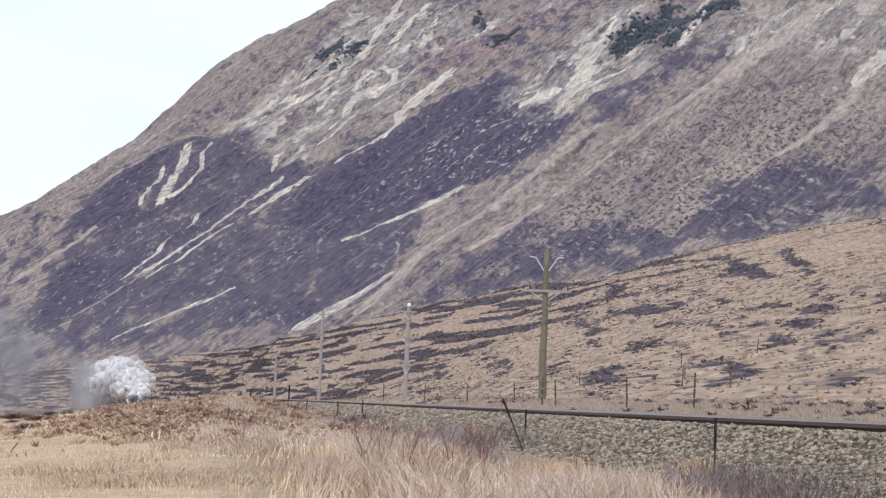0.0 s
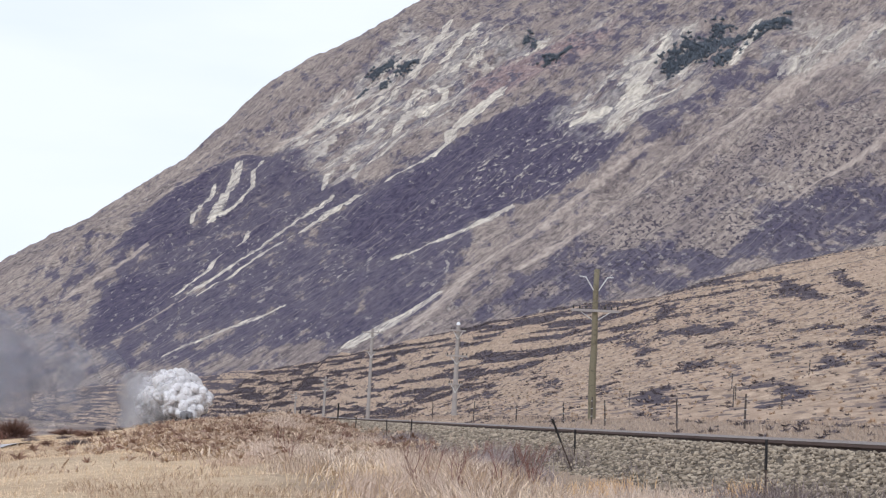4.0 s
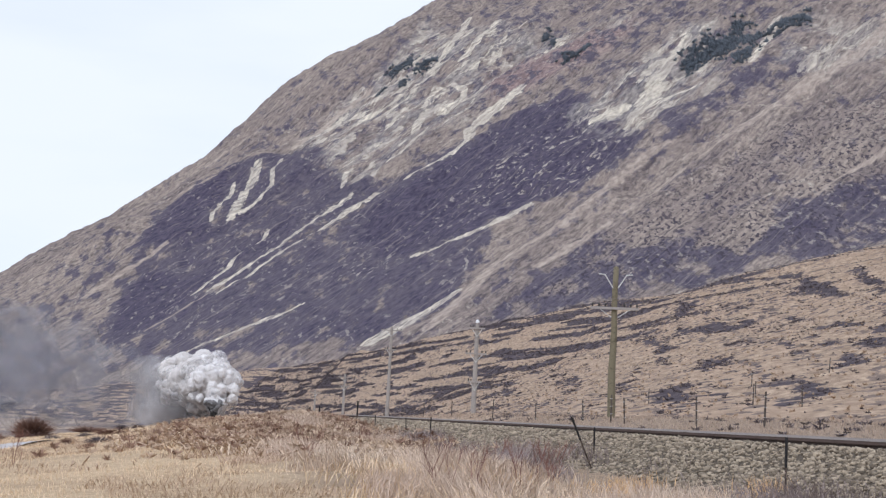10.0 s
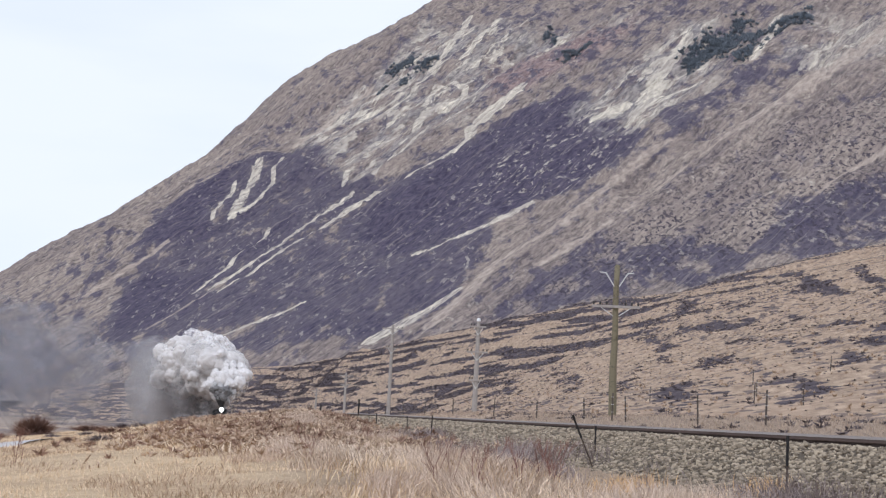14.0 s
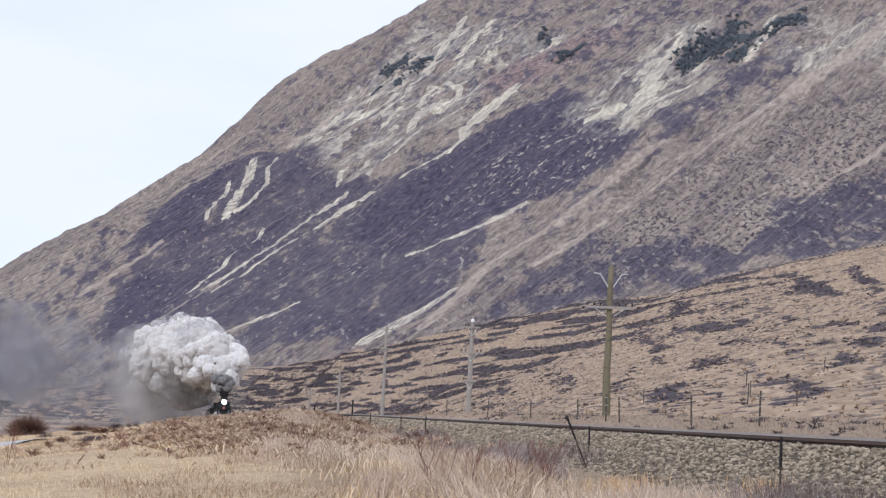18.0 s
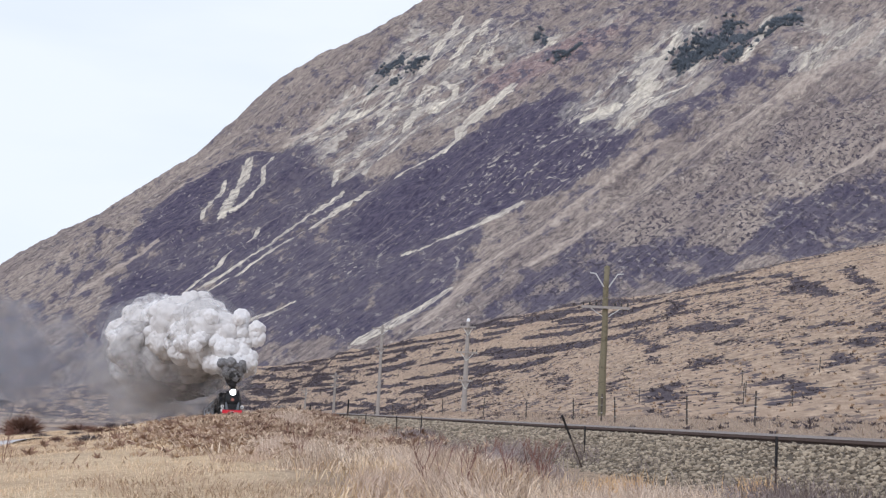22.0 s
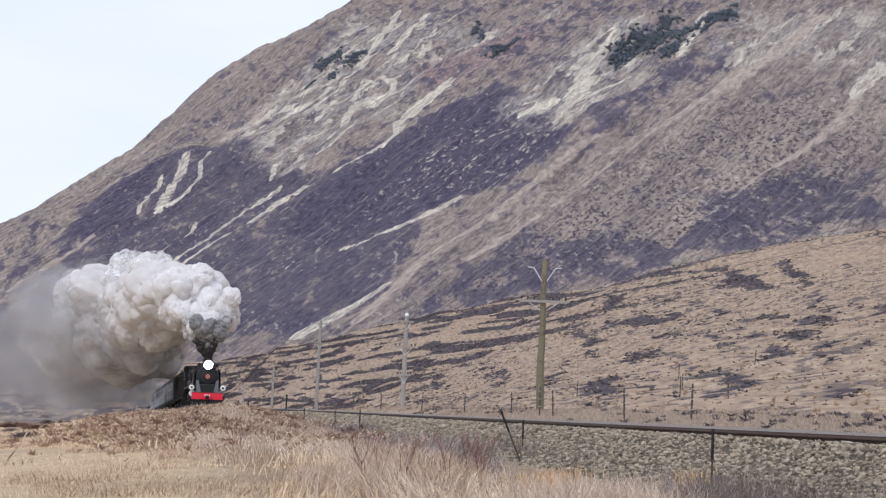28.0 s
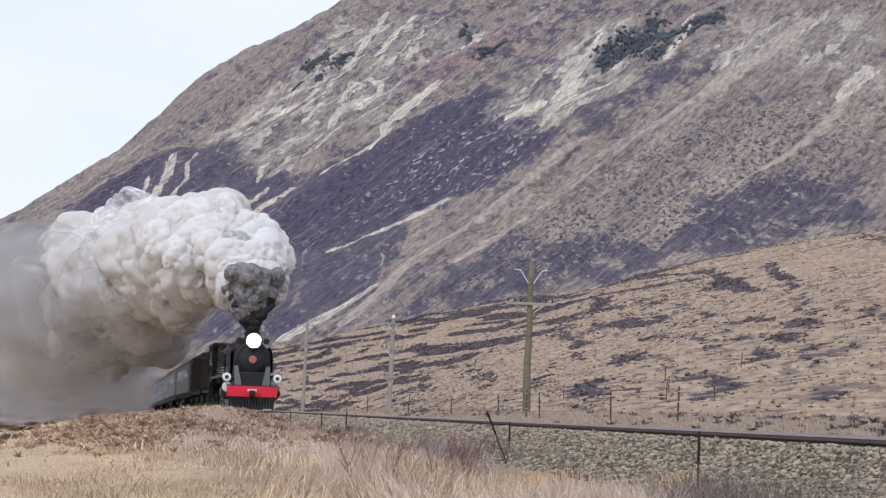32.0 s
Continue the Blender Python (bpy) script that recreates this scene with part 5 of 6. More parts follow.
def build_engine():
    e = empty("steam_locomotive", (0, 0, 0), "black steam locomotive with a red buffer beam and a blazing headlamp", "locomotive")
    # boiler, smokebox, firebox casing
    part("boiler", lathe(bmesh.new(), [(1.9, 0.78), (2.0, 0.84), (8.6, 0.92), (8.7, 0.86)], (0, 0, 2.42), "Y", 32), BLACK, e, smooth=False)
    sb = part("smokebox", lathe(bmesh.new(), [(0.72, 0.70), (0.78, 0.80), (0.86, 0.84), (2.05, 0.84)], (0, 0, 2.36), "Y", 32), SMOKEBOX, e)
    part("smokebox_door", lathe(bmesh.new(), [(0.50, 0.10), (0.53, 0.30), (0.60, 0.52), (0.70, 0.66), (0.74, 0.66)], (0, 0, 2.30), "Y", 28), SMOKEBOX, sb, "domed black smokebox door")
    part("number_plate", lathe(bmesh.new(), [(0.46, 0.10), (0.465, 0.17), (0.50, 0.18), (0.535, 0.18)], (0, 0, 2.32), "Y", 20), COPPER, sb, "round copper-red plate")
    for k in range(10):
        a = 2 * math.pi * k / 10
        part("door_clip", box(bmesh.new(), math.cos(a) * 0.68 - 0.03, math.cos(a) * 0.68 + 0.03, 0.62, 0.72, 2.30 + math.sin(a) * 0.68 - 0.03, 2.30 + math.sin(a) * 0.68 + 0.03), BLACK, sb)
    # casing along the boiler's top, with the chimney in it
    bm = bmesh.new()
    box(bm, -0.46, 0.46, 0.80, 8.4, 3.02, 3.40, 0.12)
    part("top_casing", bm, BLACK, e)
    ch = part("chimney", lathe(bmesh.new(), [(3.1, 0.36), (3.42, 0.34), (3.52, 0.38), (3.58, 0.38)], (0, 1.35, 0), "Z", 20), BLACK, e)
    part("chimney_rim", lathe(bmesh.new(), [(3.582, 0.30), (3.60, 0.39), (3.63, 0.39), (3.64, 0.31)], (0, 1.35, 0), "Z", 20), BLACK, ch)
    # lamp on top of the smokebox
    lamp = part("headlamp", lathe(bmesh.new(), [(0.36, 0.33), (0.38, 0.37), (0.62, 0.35), (0.86, 0.20)], (0, 0, 3.19), "Y", 24), BLACK, e, "round black headlamp case")
    # lens made oversized, so that its disc includes the lamp's glare
    part("lens", lathe(bmesh.new(), [(0.28, 0.10), (0.305, 0.24), (0.352, 0.33), (0.357, 0.33)], (0, 0, 3.19), "Y", 24), GLOW, lamp, "blazing white headlamp lens")
    # side lifting plates that flank the smokebox
    for s in (-1, 1):
        bm = bmesh.new()
        vs = [(s * 1.02, 0.95, 1.75), (s * 1.02, 3.2, 1.75), (s * 1.02, 3.2, 2.6), (s * 0.90, 3.2, 2.95), (s * 0.90, 1.5, 2.95), (s * 1.02, 1.2, 2.6)]
        f = bm.faces.new([bm.verts.new(v) for v in vs])
        r = bmesh.ops.extrude_face_region(bm, geom=[f])
        bmesh.ops.translate(bm, verts=[v for v in r["geom"] if isinstance(v, bmesh.types.BMVert)], vec=(-s * 0.03, 0, 0))
        bmesh.ops.recalc_face_normals(bm, faces=bm.faces)
        part("lifting_plate", bm, BLACK, e)
        part("stanchion", tube(bmesh.new(), (s * 0.9, 0.62, 1.2), (s * 0.78, 0.9, 2.75), 0.022, n=8), BLACK, e)
        part("side_lamp", lathe(bmesh.new(), [(0.80, 0.12), (0.82, 0.15), (1.0, 0.14)], (s * 0.64, 0, 3.20), "Y", 14), SMOKEBOX, e)
        # grey front steps beside the saddle
        bm = bmesh.new()
        vs = [(s * 0.46, 0.30, 1.10), (s * 0.80, 0.30, 1.10), (s * 0.84, 0.55, 2.02), (s * 0.66, 0.55, 2.02)]
        f = bm.faces.new([bm.verts.new(v) for v in vs])
        r = bmesh.ops.extrude_face_region(bm, geom=[f])
        bmesh.ops.translate(bm, verts=[v for v in r["geom"] if isinstance(v, bmesh.types.BMVert)], vec=(0, 0.12, 0))
        bmesh.ops.recalc_face_normals(bm, faces=bm.faces)
        part("front_step", bm, GREYPLATE, e, "grey painted sloping front plate")
        # running board and valance
        part("running_board", box(bmesh.new(), min(s * 0.7, s * 1.22), max(s * 0.7, s * 1.22), 0.9, 10.2, 1.56, 1.62), BLACK, e)
        part("running_board_edge", box(bmesh.new(), min(s * 1.225, s * 1.25), max(s * 1.225, s * 1.25), 0.9, 10.2, 1.50, 1.64), GREYPLATE, e, "grey valance strip")
        # cylinders with pale covers
        cyl = part("cylinder", lathe(bmesh.new(), [(0.72, 0.30), (0.76, 0.36), (2.0, 0.36), (2.04, 0.30)], (s * 1.02, 0, 0.80), "Y", 22), BLACK, e)
        part("cylinder_cover", lathe(bmesh.new(), [(0.60, 0.06), (0.62, 0.20), (0.66, 0.24), (0.715, 0.24)], (s * 1.10, 0, 1.02), "Y", 18), WHITE if s < 0 else STEEL, cyl, "pale valve cover" if s < 0 else "steel valve cover")
        # marker lamps
        ml = part("marker_lamp", lathe(bmesh.new(), [(0.26, 0.15), (0.28, 0.20), (0.46, 0.20), (0.52, 0.12)], (s * 1.17, 0, 1.47), "Y", 18), WHITE, e, "white round marker lamp")
        part("marker_lens", lathe(bmesh.new(), [(0.235, 0.03), (0.24, 0.08), (0.255, 0.09), (0.258, 0.09)], (s * 1.17, 0, 1.47), "Y", 14), DIM, ml, "dark marker lens")
        # rods along the wheels
        rod = part("side_rod", box(bmesh.new(), s * 0.80 - 0.03, s * 0.80 + 0.03, 3.6, 7.9, 0.52, 0.64), STEEL, e, "oiled steel coupling rod")
        coupling_rods.append(rod)
        part("main_rod", tube(bmesh.new(), (s * 0.90, 1.9, 0.80), (s * 0.90, 5.1, 0.60), 0.06, n=8), STEEL, e, "oiled steel connecting rod")
        part("crosshead_guide", box(bmesh.new(), s * 0.90 - 0.04, s * 0.90 + 0.04, 2.05, 3.4, 0.98, 1.06), STEEL, e)
        part("injector_pipe", tube(bmesh.new(), (s * 0.98, 2.3, 2.3), (s * 0.98, 8.4, 2.2), 0.05, n=8), SMOKEBOX, e)
        part("air_reservoir", lathe(bmesh.new(), [(4.0, 0.12), (4.06, 0.24), (6.4, 0.24), (6.46, 0.12)], (s * 1.02, 0, 1.90), "Y", 16), BLACK, e)
        part("handrail", tube(bmesh.new(), (s * 0.94, 2.0, 2.85), (s * 0.96, 8.5, 2.9), 0.02, n=6), STEEL, e)
    # air pump, sand pipes and lagged steam pipes on the near side
    pump = part("air_pump", lathe(bmesh.new(), [(1.62, 0.16), (1.66, 0.19), (2.05, 0.19), (2.08, 0.11), (2.22, 0.11), (2.25, 0.18), (2.60, 0.18), (2.64, 0.13)], (-1.10, 3.6, 0), "Z", 16), SMOKEBOX, e, "dark upright air pump")
    for k in range(3):
        part("pump_band", lathe(bmesh.new(), [(1.70 + k * 0.12, 0.193), (1.72 + k * 0.12, 0.198), (1.735 + k * 0.12, 0.193)], (-1.10, 3.6, 0), "Z", 16), STEEL, pump)
    for y0, z0, y1, z1 in ((2.6, 1.62, 2.6, 2.9), (5.2, 1.64, 5.4, 3.0), (6.7, 1.64, 6.6, 3.0), (3.9, 2.66, 4.6, 3.1)):
        part("steam_pipe", tube(bmesh.new(), (-1.05, y0, z0), (-0.86, y1, z1), 0.04, n=8), STEEL, e)
    part("ladder", box(bmesh.new(), -1.24, -1.18, 1.1, 1.5, 0.62, 1.56), SMOKEBOX, e)
    # buffer beam, cowcatcher, coupler, saddle
    bb = part("buffer_beam", box(bmesh.new(), -1.15, 1.15, 0.0, 0.22, 0.58, 1.08, 0.02), RED, e, "bright red buffer beam")
    for i, w in enumerate((0.08, 0.05, 0.08, 0.08)):
        x = -0.17 + i * 0.11
        part("white_bar", box(bmesh.new(), x - w / 2, x + w / 2, -0.006, 0.004, 0.84, 0.96), WHITE, bb, "small white bar in place of a number")
    part("footplate", box(bmesh.new(), -1.15, 1.15, 0.0, 1.2, 1.084, 1.12), BLACK, e)
    cow = part("cowcatcher", box(bmesh.new(), -1.05, 1.05, 0.16, 0.22, 0.12, 0.55), BLACK, e, "dark slatted cowcatcher")
    # slats in the body's black too, which takes in the shade below the beam
    for i in range(15):
        x = -0.98 + i * 0.14
        part("slat", tube(bmesh.new(), (x, 0.02, 0.55), (x * 0.96, -0.28 + 0.18 * abs(x), 0.10), 0.025, n=6), BLACK, cow)
    part("bottom_bar", box(bmesh.new(), -1.0, 1.0, -0.26, -0.16, 0.06, 0.13, 0.01), BLACK, cow)
    part("coupler", box(bmesh.new(), -0.13, 0.13, -0.38, 0.0, 0.62, 0.88, 0.05), SMOKEBOX, e, "dark knuckle coupler")
    part("air_hose", tube(bmesh.new(), (0.34, -0.05, 0.75), (0.36, -0.12, 0.35), 0.03, n=8), BLACK, e)
    part("saddle", box(bmesh.new(), -0.62, 0.62, 0.60, 1.9, 1.12, 1.75, 0.05), BLACK, e)
    part("frame", box(bmesh.new(), -0.42, 0.42, 0.25, 12.6, 0.62, 1.30), BLACK, e)
    # dome, safety valves, firebox
    part("dome_cover", lathe(bmesh.new(), [(3.3, 0.36), (3.44, 0.34), (3.50, 0.22)], (0, 4.6, 0), "Z", 18), BLACK, e)
    part("safety_valve", lathe(bmesh.new(), [(3.3, 0.08), (3.52, 0.07)], (0.18, 7.6, 0), "Z", 10), COPPER, e)
    part("firebox", box(bmesh.new(), -0.98, 0.98, 8.3, 10.2, 1.3, 3.28, 0.18), BLACK, e)
    # cab
    cab = part("cab", box(bmesh.new(), -1.24, 1.24, 10.1, 12.7, 1.35, 3.12, 0.04), SMOKEBOX, e, "dark grey-black cab")
    part("cab_roof", box(bmesh.new(), -1.28, 1.28, 9.95, 13.0, 3.124, 3.42, 0.14), BLACK, cab)
    for s in (-1, 1):
        part("cab_window", box(bmesh.new(), s * 1.246 - 0.006, s * 1.246 + 0.006, 10.5, 11.9, 2.25, 2.95), DIM, cab, "dark cab side window")
        part("spectacle", box(bmesh.new(), s * 1.08 - 0.1, s * 1.08 + 0.1, 10.085, 10.095, 2.4, 2.9), DIM, cab, "dark cab front window")
        part("cab_step", box(bmesh.new(), s * 1.12 - 0.12, s * 1.12 + 0.12, 12.0, 12.5, 0.5, 1.35), BLACK, cab)
    drivers = [wheelset("driving_wheelset", 0.685, y, e, 14) for y in (3.6, 5.05, 6.5, 7.95)]
    for y, r in ((1.0, 0.38), (2.55, 0.38), (9.7, 0.42), (11.4, 0.42)):
        wheelset("carrying_wheelset", r, y, e)
    return e, drivers


def build_tender():
    t = empty("tender", (0, 0, 0), "black locomotive tender heaped with coal", "tender")
    part("tank", box(bmesh.new(), -1.22, 1.22, 0.3, 7.3, 1.05, 2.75, 0.10), SMOKEBOX, t)
    part("coal_bunker", box(bmesh.new(), -1.05, 1.05, 0.4, 4.6, 2.756, 3.15, 0.08), BLACK, t)
    g = np.random.default_rng(3)
    n = 260
    pl = np.stack([g.uniform(-0.9, 0.9, n), g.uniform(0.6, 4.4, n), g.uniform(3.08, 3.30, n)], 1)
    me = bpy.data.meshes.new("coal")
    vs, fs = stone_shape(300)
    v = vs[None] * g.uniform(0.08, 0.17, (n, 1, 1)) + pl[:, None]
    f = fs[None] + (np.arange(n) * len(vs))[:, None, None]
    mesh_part("coal", array_mesh("coal", v.reshape(-1, 3), f.reshape(-1, 3)), BLACK, t, "heaped black coal")
    part("underframe", box(bmesh.new(), -1.1, 1.1, 0.0, 7.5, 0.85, 1.04), BLACK, t)
    for y in (1.2, 2.7, 5.0, 6.5):
        wheelset("wheelset", 0.40, y, t)
    for s in (-1, 1):
        for y in (1.95, 5.75):
            part("bogie_frame", box(bmesh.new(), s * 0.80 - 0.05, s * 0.80 + 0.05, y - 1.1, y + 1.1, 0.35, 0.62, 0.03), BLACK, t)
    return t


def build_wagon():
    w = empty("water_wagon", (0, 0, 0), "dark grey tank wagon behind the tender", "wagon")
    part("body", box(bmesh.new(), -1.2, 1.2, 0.4, 9.8, 1.0, 3.0, 0.12), TANKGREY, w)
    part("roof", box(bmesh.new(), -1.1, 1.1, 0.5, 9.7, 3.004, 3.3, 0.14), TANKGREY, w)
    part("underframe", box(bmesh.new(), -1.15, 1.15, 0.0, 10.2, 0.80, 0.99), BLACK, w)
    for i in range(7):
        for s in (-1, 1):
            part("rib", box(bmesh.new(), s * 1.22 - 0.02, s * 1.22 + 0.02, 0.9 + i * 1.38, 1.0 + i * 1.38, 1.05, 2.95), TANKGREY, w)
    for y in (1.6, 3.2, 7.0, 8.6):
        wheelset("wheelset", 0.40, y, w)
    for s in (-1, 1):
        for y in (2.4, 7.8):
            part("bogie_frame", box(bmesh.new(), s * 0.80 - 0.05, s * 0.80 + 0.05, y - 1.15, y + 1.15, 0.35, 0.62, 0.03), BLACK, w)
    return w


CAR = 17.4


def build_carriage():
    c = empty("carriage", (0, 0, 0), "blue-grey passenger carriage with dark windows", "carriage", "carriages of the train")
    part("body", box(bmesh.new(), -1.25, 1.25, 0.5, CAR - 0.2, 1.0, 2.95, 0.05), CARBLUE, c)
    bm = bmesh.new()
    ring = [(1.29 * math.cos(a), 2.93 + 0.62 * math.sin(a)) for a in [math.pi * i / 12 for i in range(13)]]
    prism(bm, ring, [0.35, CAR - 0.05], 0, lambda y: 0.0)
    part("roof", bm, ROOFGREY, c, "rounded grey roof")
    for i in range(4):
        part("vent", box(bmesh.new(), -0.15, 0.15, 2.5 + i * 4, 2.8 + i * 4, 3.52, 3.68, 0.04), ROOFGREY, c)
    for s in (-1, 1):
        for i in range(8):
            y = 2.4 + i * 1.62
            w = part("window", box(bmesh.new(), s * 1.256 - 0.008, s * 1.256 + 0.008, y, y + 1.05, 1.95, 2.65), DIM, c, "dark side window")
            part("window_frame", box(bmesh.new(), s * 1.262 - 0.012, s * 1.262 + 0.012, y - 0.05, y + 1.10, 2.655, 2.70), CARBLUE, w)
        for y in (0.8, CAR - 1.4):
            part("door", box(bmesh.new(), s * 1.258 - 0.012, s * 1.258 + 0.012, y, y + 0.75, 1.05, 2.85), CARBLUE, c, "blue-grey end door")
        part("waist_strip", box(bmesh.new(), s * 1.262 - 0.01, s * 1.262 + 0.01, 0.5, CAR - 0.2, 1.0, 1.07), GREYPLATE, c, "pale lower edge strip")
        for y in (3.0, CAR - 3.0):
            part("bogie_frame", box(bmesh.new(), s * 0.84 - 0.05, s * 0.84 + 0.05, y - 1.2, y + 1.2, 0.35, 0.62, 0.03), BLACK, c)
    part("end_wall", box(bmesh.new(), -0.5, 0.5, 0.35, 0.498, 1.0, 2.8), TANKGREY, c, "dark gangway")
    part("underframe", box(bmesh.new(), -1.15, 1.15, 0.2, CAR, 0.72, 0.99), BLACK, c)
    part("battery_box", box(bmesh.new(), -1.1, 1.1, 7.5, 9.6, 0.35, 0.71, 0.03), BLACK, c)
    for y in (2.1, 3.9, CAR - 3.9, CAR - 2.1):
        wheelset("wheelset", 0.38, y, c)
    return c


engine, drivers = build_engine()
vehicles = [(engine, 0.0, 12.9), (build_tender(), 12.95, 7.5), (build_wagon(), 20.8, 10.2)]
first_car = build_carriage()
for k in range(4):
    car = first_car if k == 0 else copy_thing(first_car, pose(0, 0, 0))
    vehicles.append((car, 31.3 + k * (CAR + 0.5), CAR))

# ---- smoke ----
def smoke_material(name, a, b, thin=(), bump=0.55, sheer=0.0):
    """thin: the least and the most that shows through, for smoke that has spread."""
    k = Mat(name, 1.0, 0, 0.0)
    tone = k.mix(k.noise(2.2, 6, 0.65), a, b)
    k.colour(tone)
    if sheer:
        # steam lets light through
        lit, blend = k.n.new("ShaderNodeBsdfTranslucent"), k.n.new("ShaderNodeMixShader")
        blend.inputs[0].default_value = sheer
        k.l.new(tone, lit.inputs["Color"])
        k.l.new(k.b.outputs[0], blend.inputs[1])
        k.l.new(lit.outputs[0], blend.inputs[2])
        k.l.new(blend.outputs[0], k.n["Material Output"].inputs[0])
    if bump:
        k.bump(k.noise(5.0, 8, 0.72), bump, 0.2)
    if thin:
        clear, mx, lo = k.n.new("ShaderNodeBsdfTransparent"), k.n.new("ShaderNodeMixShader"), k.n.new("ShaderNodeMapRange")
        lo.inputs["To Min"].default_value, lo.inputs["To Max"].default_value = thin
        k.l.new(k.noise(1.7, 6, 0.65, None, 0.34, 0.62), lo.inputs["Value"])
        k.l.new(lo.outputs[0], mx.inputs[0])
        k.l.new(k.b.outputs[0], mx.inputs[1])
        k.l.new(clear.outputs[0], mx.inputs[2])
        k.l.new(mx.outputs[0], k.n["Material Output"].inputs[0])
    return k.m


SMOKE_BLACK = smoke_material("black_exhaust", (0.030, 0.028, 0.028), (0.085, 0.081, 0.080))
SMOKE_DARK = smoke_material("dark_grey_exhaust", (0.16, 0.155, 0.154), (0.38, 0.37, 0.366), (), 0.4, 0.2)
SMOKE_GREY = smoke_material("grey_exhaust", (0.52, 0.507, 0.502), (0.82, 0.805, 0.797), (), 0.4, 0.35)
SMOKE_WHITE = smoke_material("pale_steam", (0.87, 0.846, 0.828), (0.955, 0.936, 0.920), (), 0.3, 0.35)
SMOKE_REAR = smoke_material("warm_grey_steam", (0.75, 0.718, 0.692), (0.885, 0.855, 0.830), (), 0.25, 0.38)
SMOKE_WISP = smoke_material("torn_pale_steam", (0.80, 0.775, 0.76), (0.90, 0.88, 0.865), (0.15, 1.0), 0.2)
SMOKE_VEIL = smoke_material("thin_pale_steam", (0.66, 0.635, 0.62), (0.78, 0.755, 0.74), (0.55, 1.0), 0.2)
SMOKE_HAZE = smoke_material("thin_grey_smoke", (0.42, 0.405, 0.405), (0.50, 0.485, 0.485), (0.78, 1.0), 0.0)
SMOKE_OLD = smoke_material("old_blue_grey_smoke", (0.29, 0.288, 0.315), (0.36, 0.355, 0.385), (0.76, 1.0), 0.0)
SMOKE_LOW = smoke_material("grey_smoke_curtain", (0.66, 0.63, 0.615), (0.74, 0.71, 0.695), (0.66, 0.98), 0.0)


def puff_mesh(name, seed, sub, material, rough=1.0):
    """A cauliflower billow of about unit radius: swellings of four sizes on a warped ball."""
    g = np.random.default_rng(seed)
    bm = bmesh.new()
    bmesh.ops.create_icosphere(bm, subdivisions=sub, radius=1.0)
    p = np.array([v.co[:] for v in bm.verts])
    tri = np.array([[v.index for v in f.verts] for f in bm.faces])
    bm.free()
    off = g.uniform(0, 50, 3)
    q = np.stack([p[:, k] + 0.42 * (fbm(p[:, (k + 1) % 3] * 1.6 + off[k], p[:, (k + 2) % 3] * 1.6 + off[k] * 2, 3, seed + k) - 0.5) for k in range(3)], 1)

    def swell(count, reach):
        c = g.normal(0, 1, (count, 3))
        c /= np.linalg.norm(c, axis=1, keepdims=True)
        r = reach * g.uniform(0.6, 1.3, count)
        best = np.zeros(len(p))
        for ci, ri in zip(c, r):
            d = np.linalg.norm(q - ci, axis=1) / ri
            best = np.maximum(best, np.sqrt(np.clip(1 - d * d, 0, 1)) * ri)
        return best

    h = 0.56 + rough * (0.38 * swell(9, 0.95) + 0.36 * swell(42, 0.46) + 0.36 * swell(190, 0.22) + (0.34 * swell(620, 0.115) if sub > 4 else 0))
    squash = g.uniform(0.82, 1.15, 3)
    me = array_mesh(name, p * h[:, None] * squash, tri)
    me.polygons.foreach_set("use_smooth", [True] * len(tri))
    me.materials.append(material)
    return me


PUFFS = {
    "black": [puff_mesh("puff", 400 + i, 5, SMOKE_BLACK) for i in range(3)],
    "dark": [puff_mesh("puff", 405 + i, 5, SMOKE_DARK) for i in range(2)],
    "grey": [puff_mesh("puff", 410 + i, 5, SMOKE_GREY) for i in range(3)],
    "white": [puff_mesh("puff", 420 + i, 5, SMOKE_WHITE, 1.2) for i in range(5)],
    "rear": [puff_mesh("puff", 425 + i, 5, SMOKE_REAR, 1.2) for i in range(4)],
    "core": [puff_mesh("puff", 425 + i, 4, SMOKE_REAR) for i in range(2)],
    "wisp": [puff_mesh("puff", 460 + i, 5, SMOKE_WISP, 1.2) for i in range(3)],
    "veil": [puff_mesh("puff", 430 + i, 4, SMOKE_VEIL, 0.9) for i in range(3)],
    "low": [puff_mesh("puff", 450 + i, 4, SMOKE_LOW, 0.7) for i in range(3)],
    "old": [puff_mesh("puff", 470 + i, 4, SMOKE_OLD, 0.7) for i in range(3)],
    "haze": [puff_mesh("puff", 440 + i, 3, SMOKE_HAZE, 0.7) for i in range(3)],
}

CHIMNEY = (0.0, 1.35, 3.62)


def plume_line(b):
    """The plume's middle and reach, b metres behind the chimney: a head that bursts upwards, a waist, then a rear mass that sinks and drifts to the windless side."""
    rise = 4.3 * (1 - math.exp(-b / 1.0)) - 1.0 * float(ease(6, 22, b))
    drift = 0.7 * (1 - math.exp(-b / 1.2)) - 8.4 * (1 - math.exp(-b / 15.0)) - 0.03 * b
    waist = 0.55 * math.exp(-((b - 9.0) / 3.0) ** 2)
    reach = 0.35 + 2.60 * (1 - math.exp(-b / 1.3)) - waist + 1.9 * float(ease(10, 24, b))
    return Vector((drift, b, rise)), reach


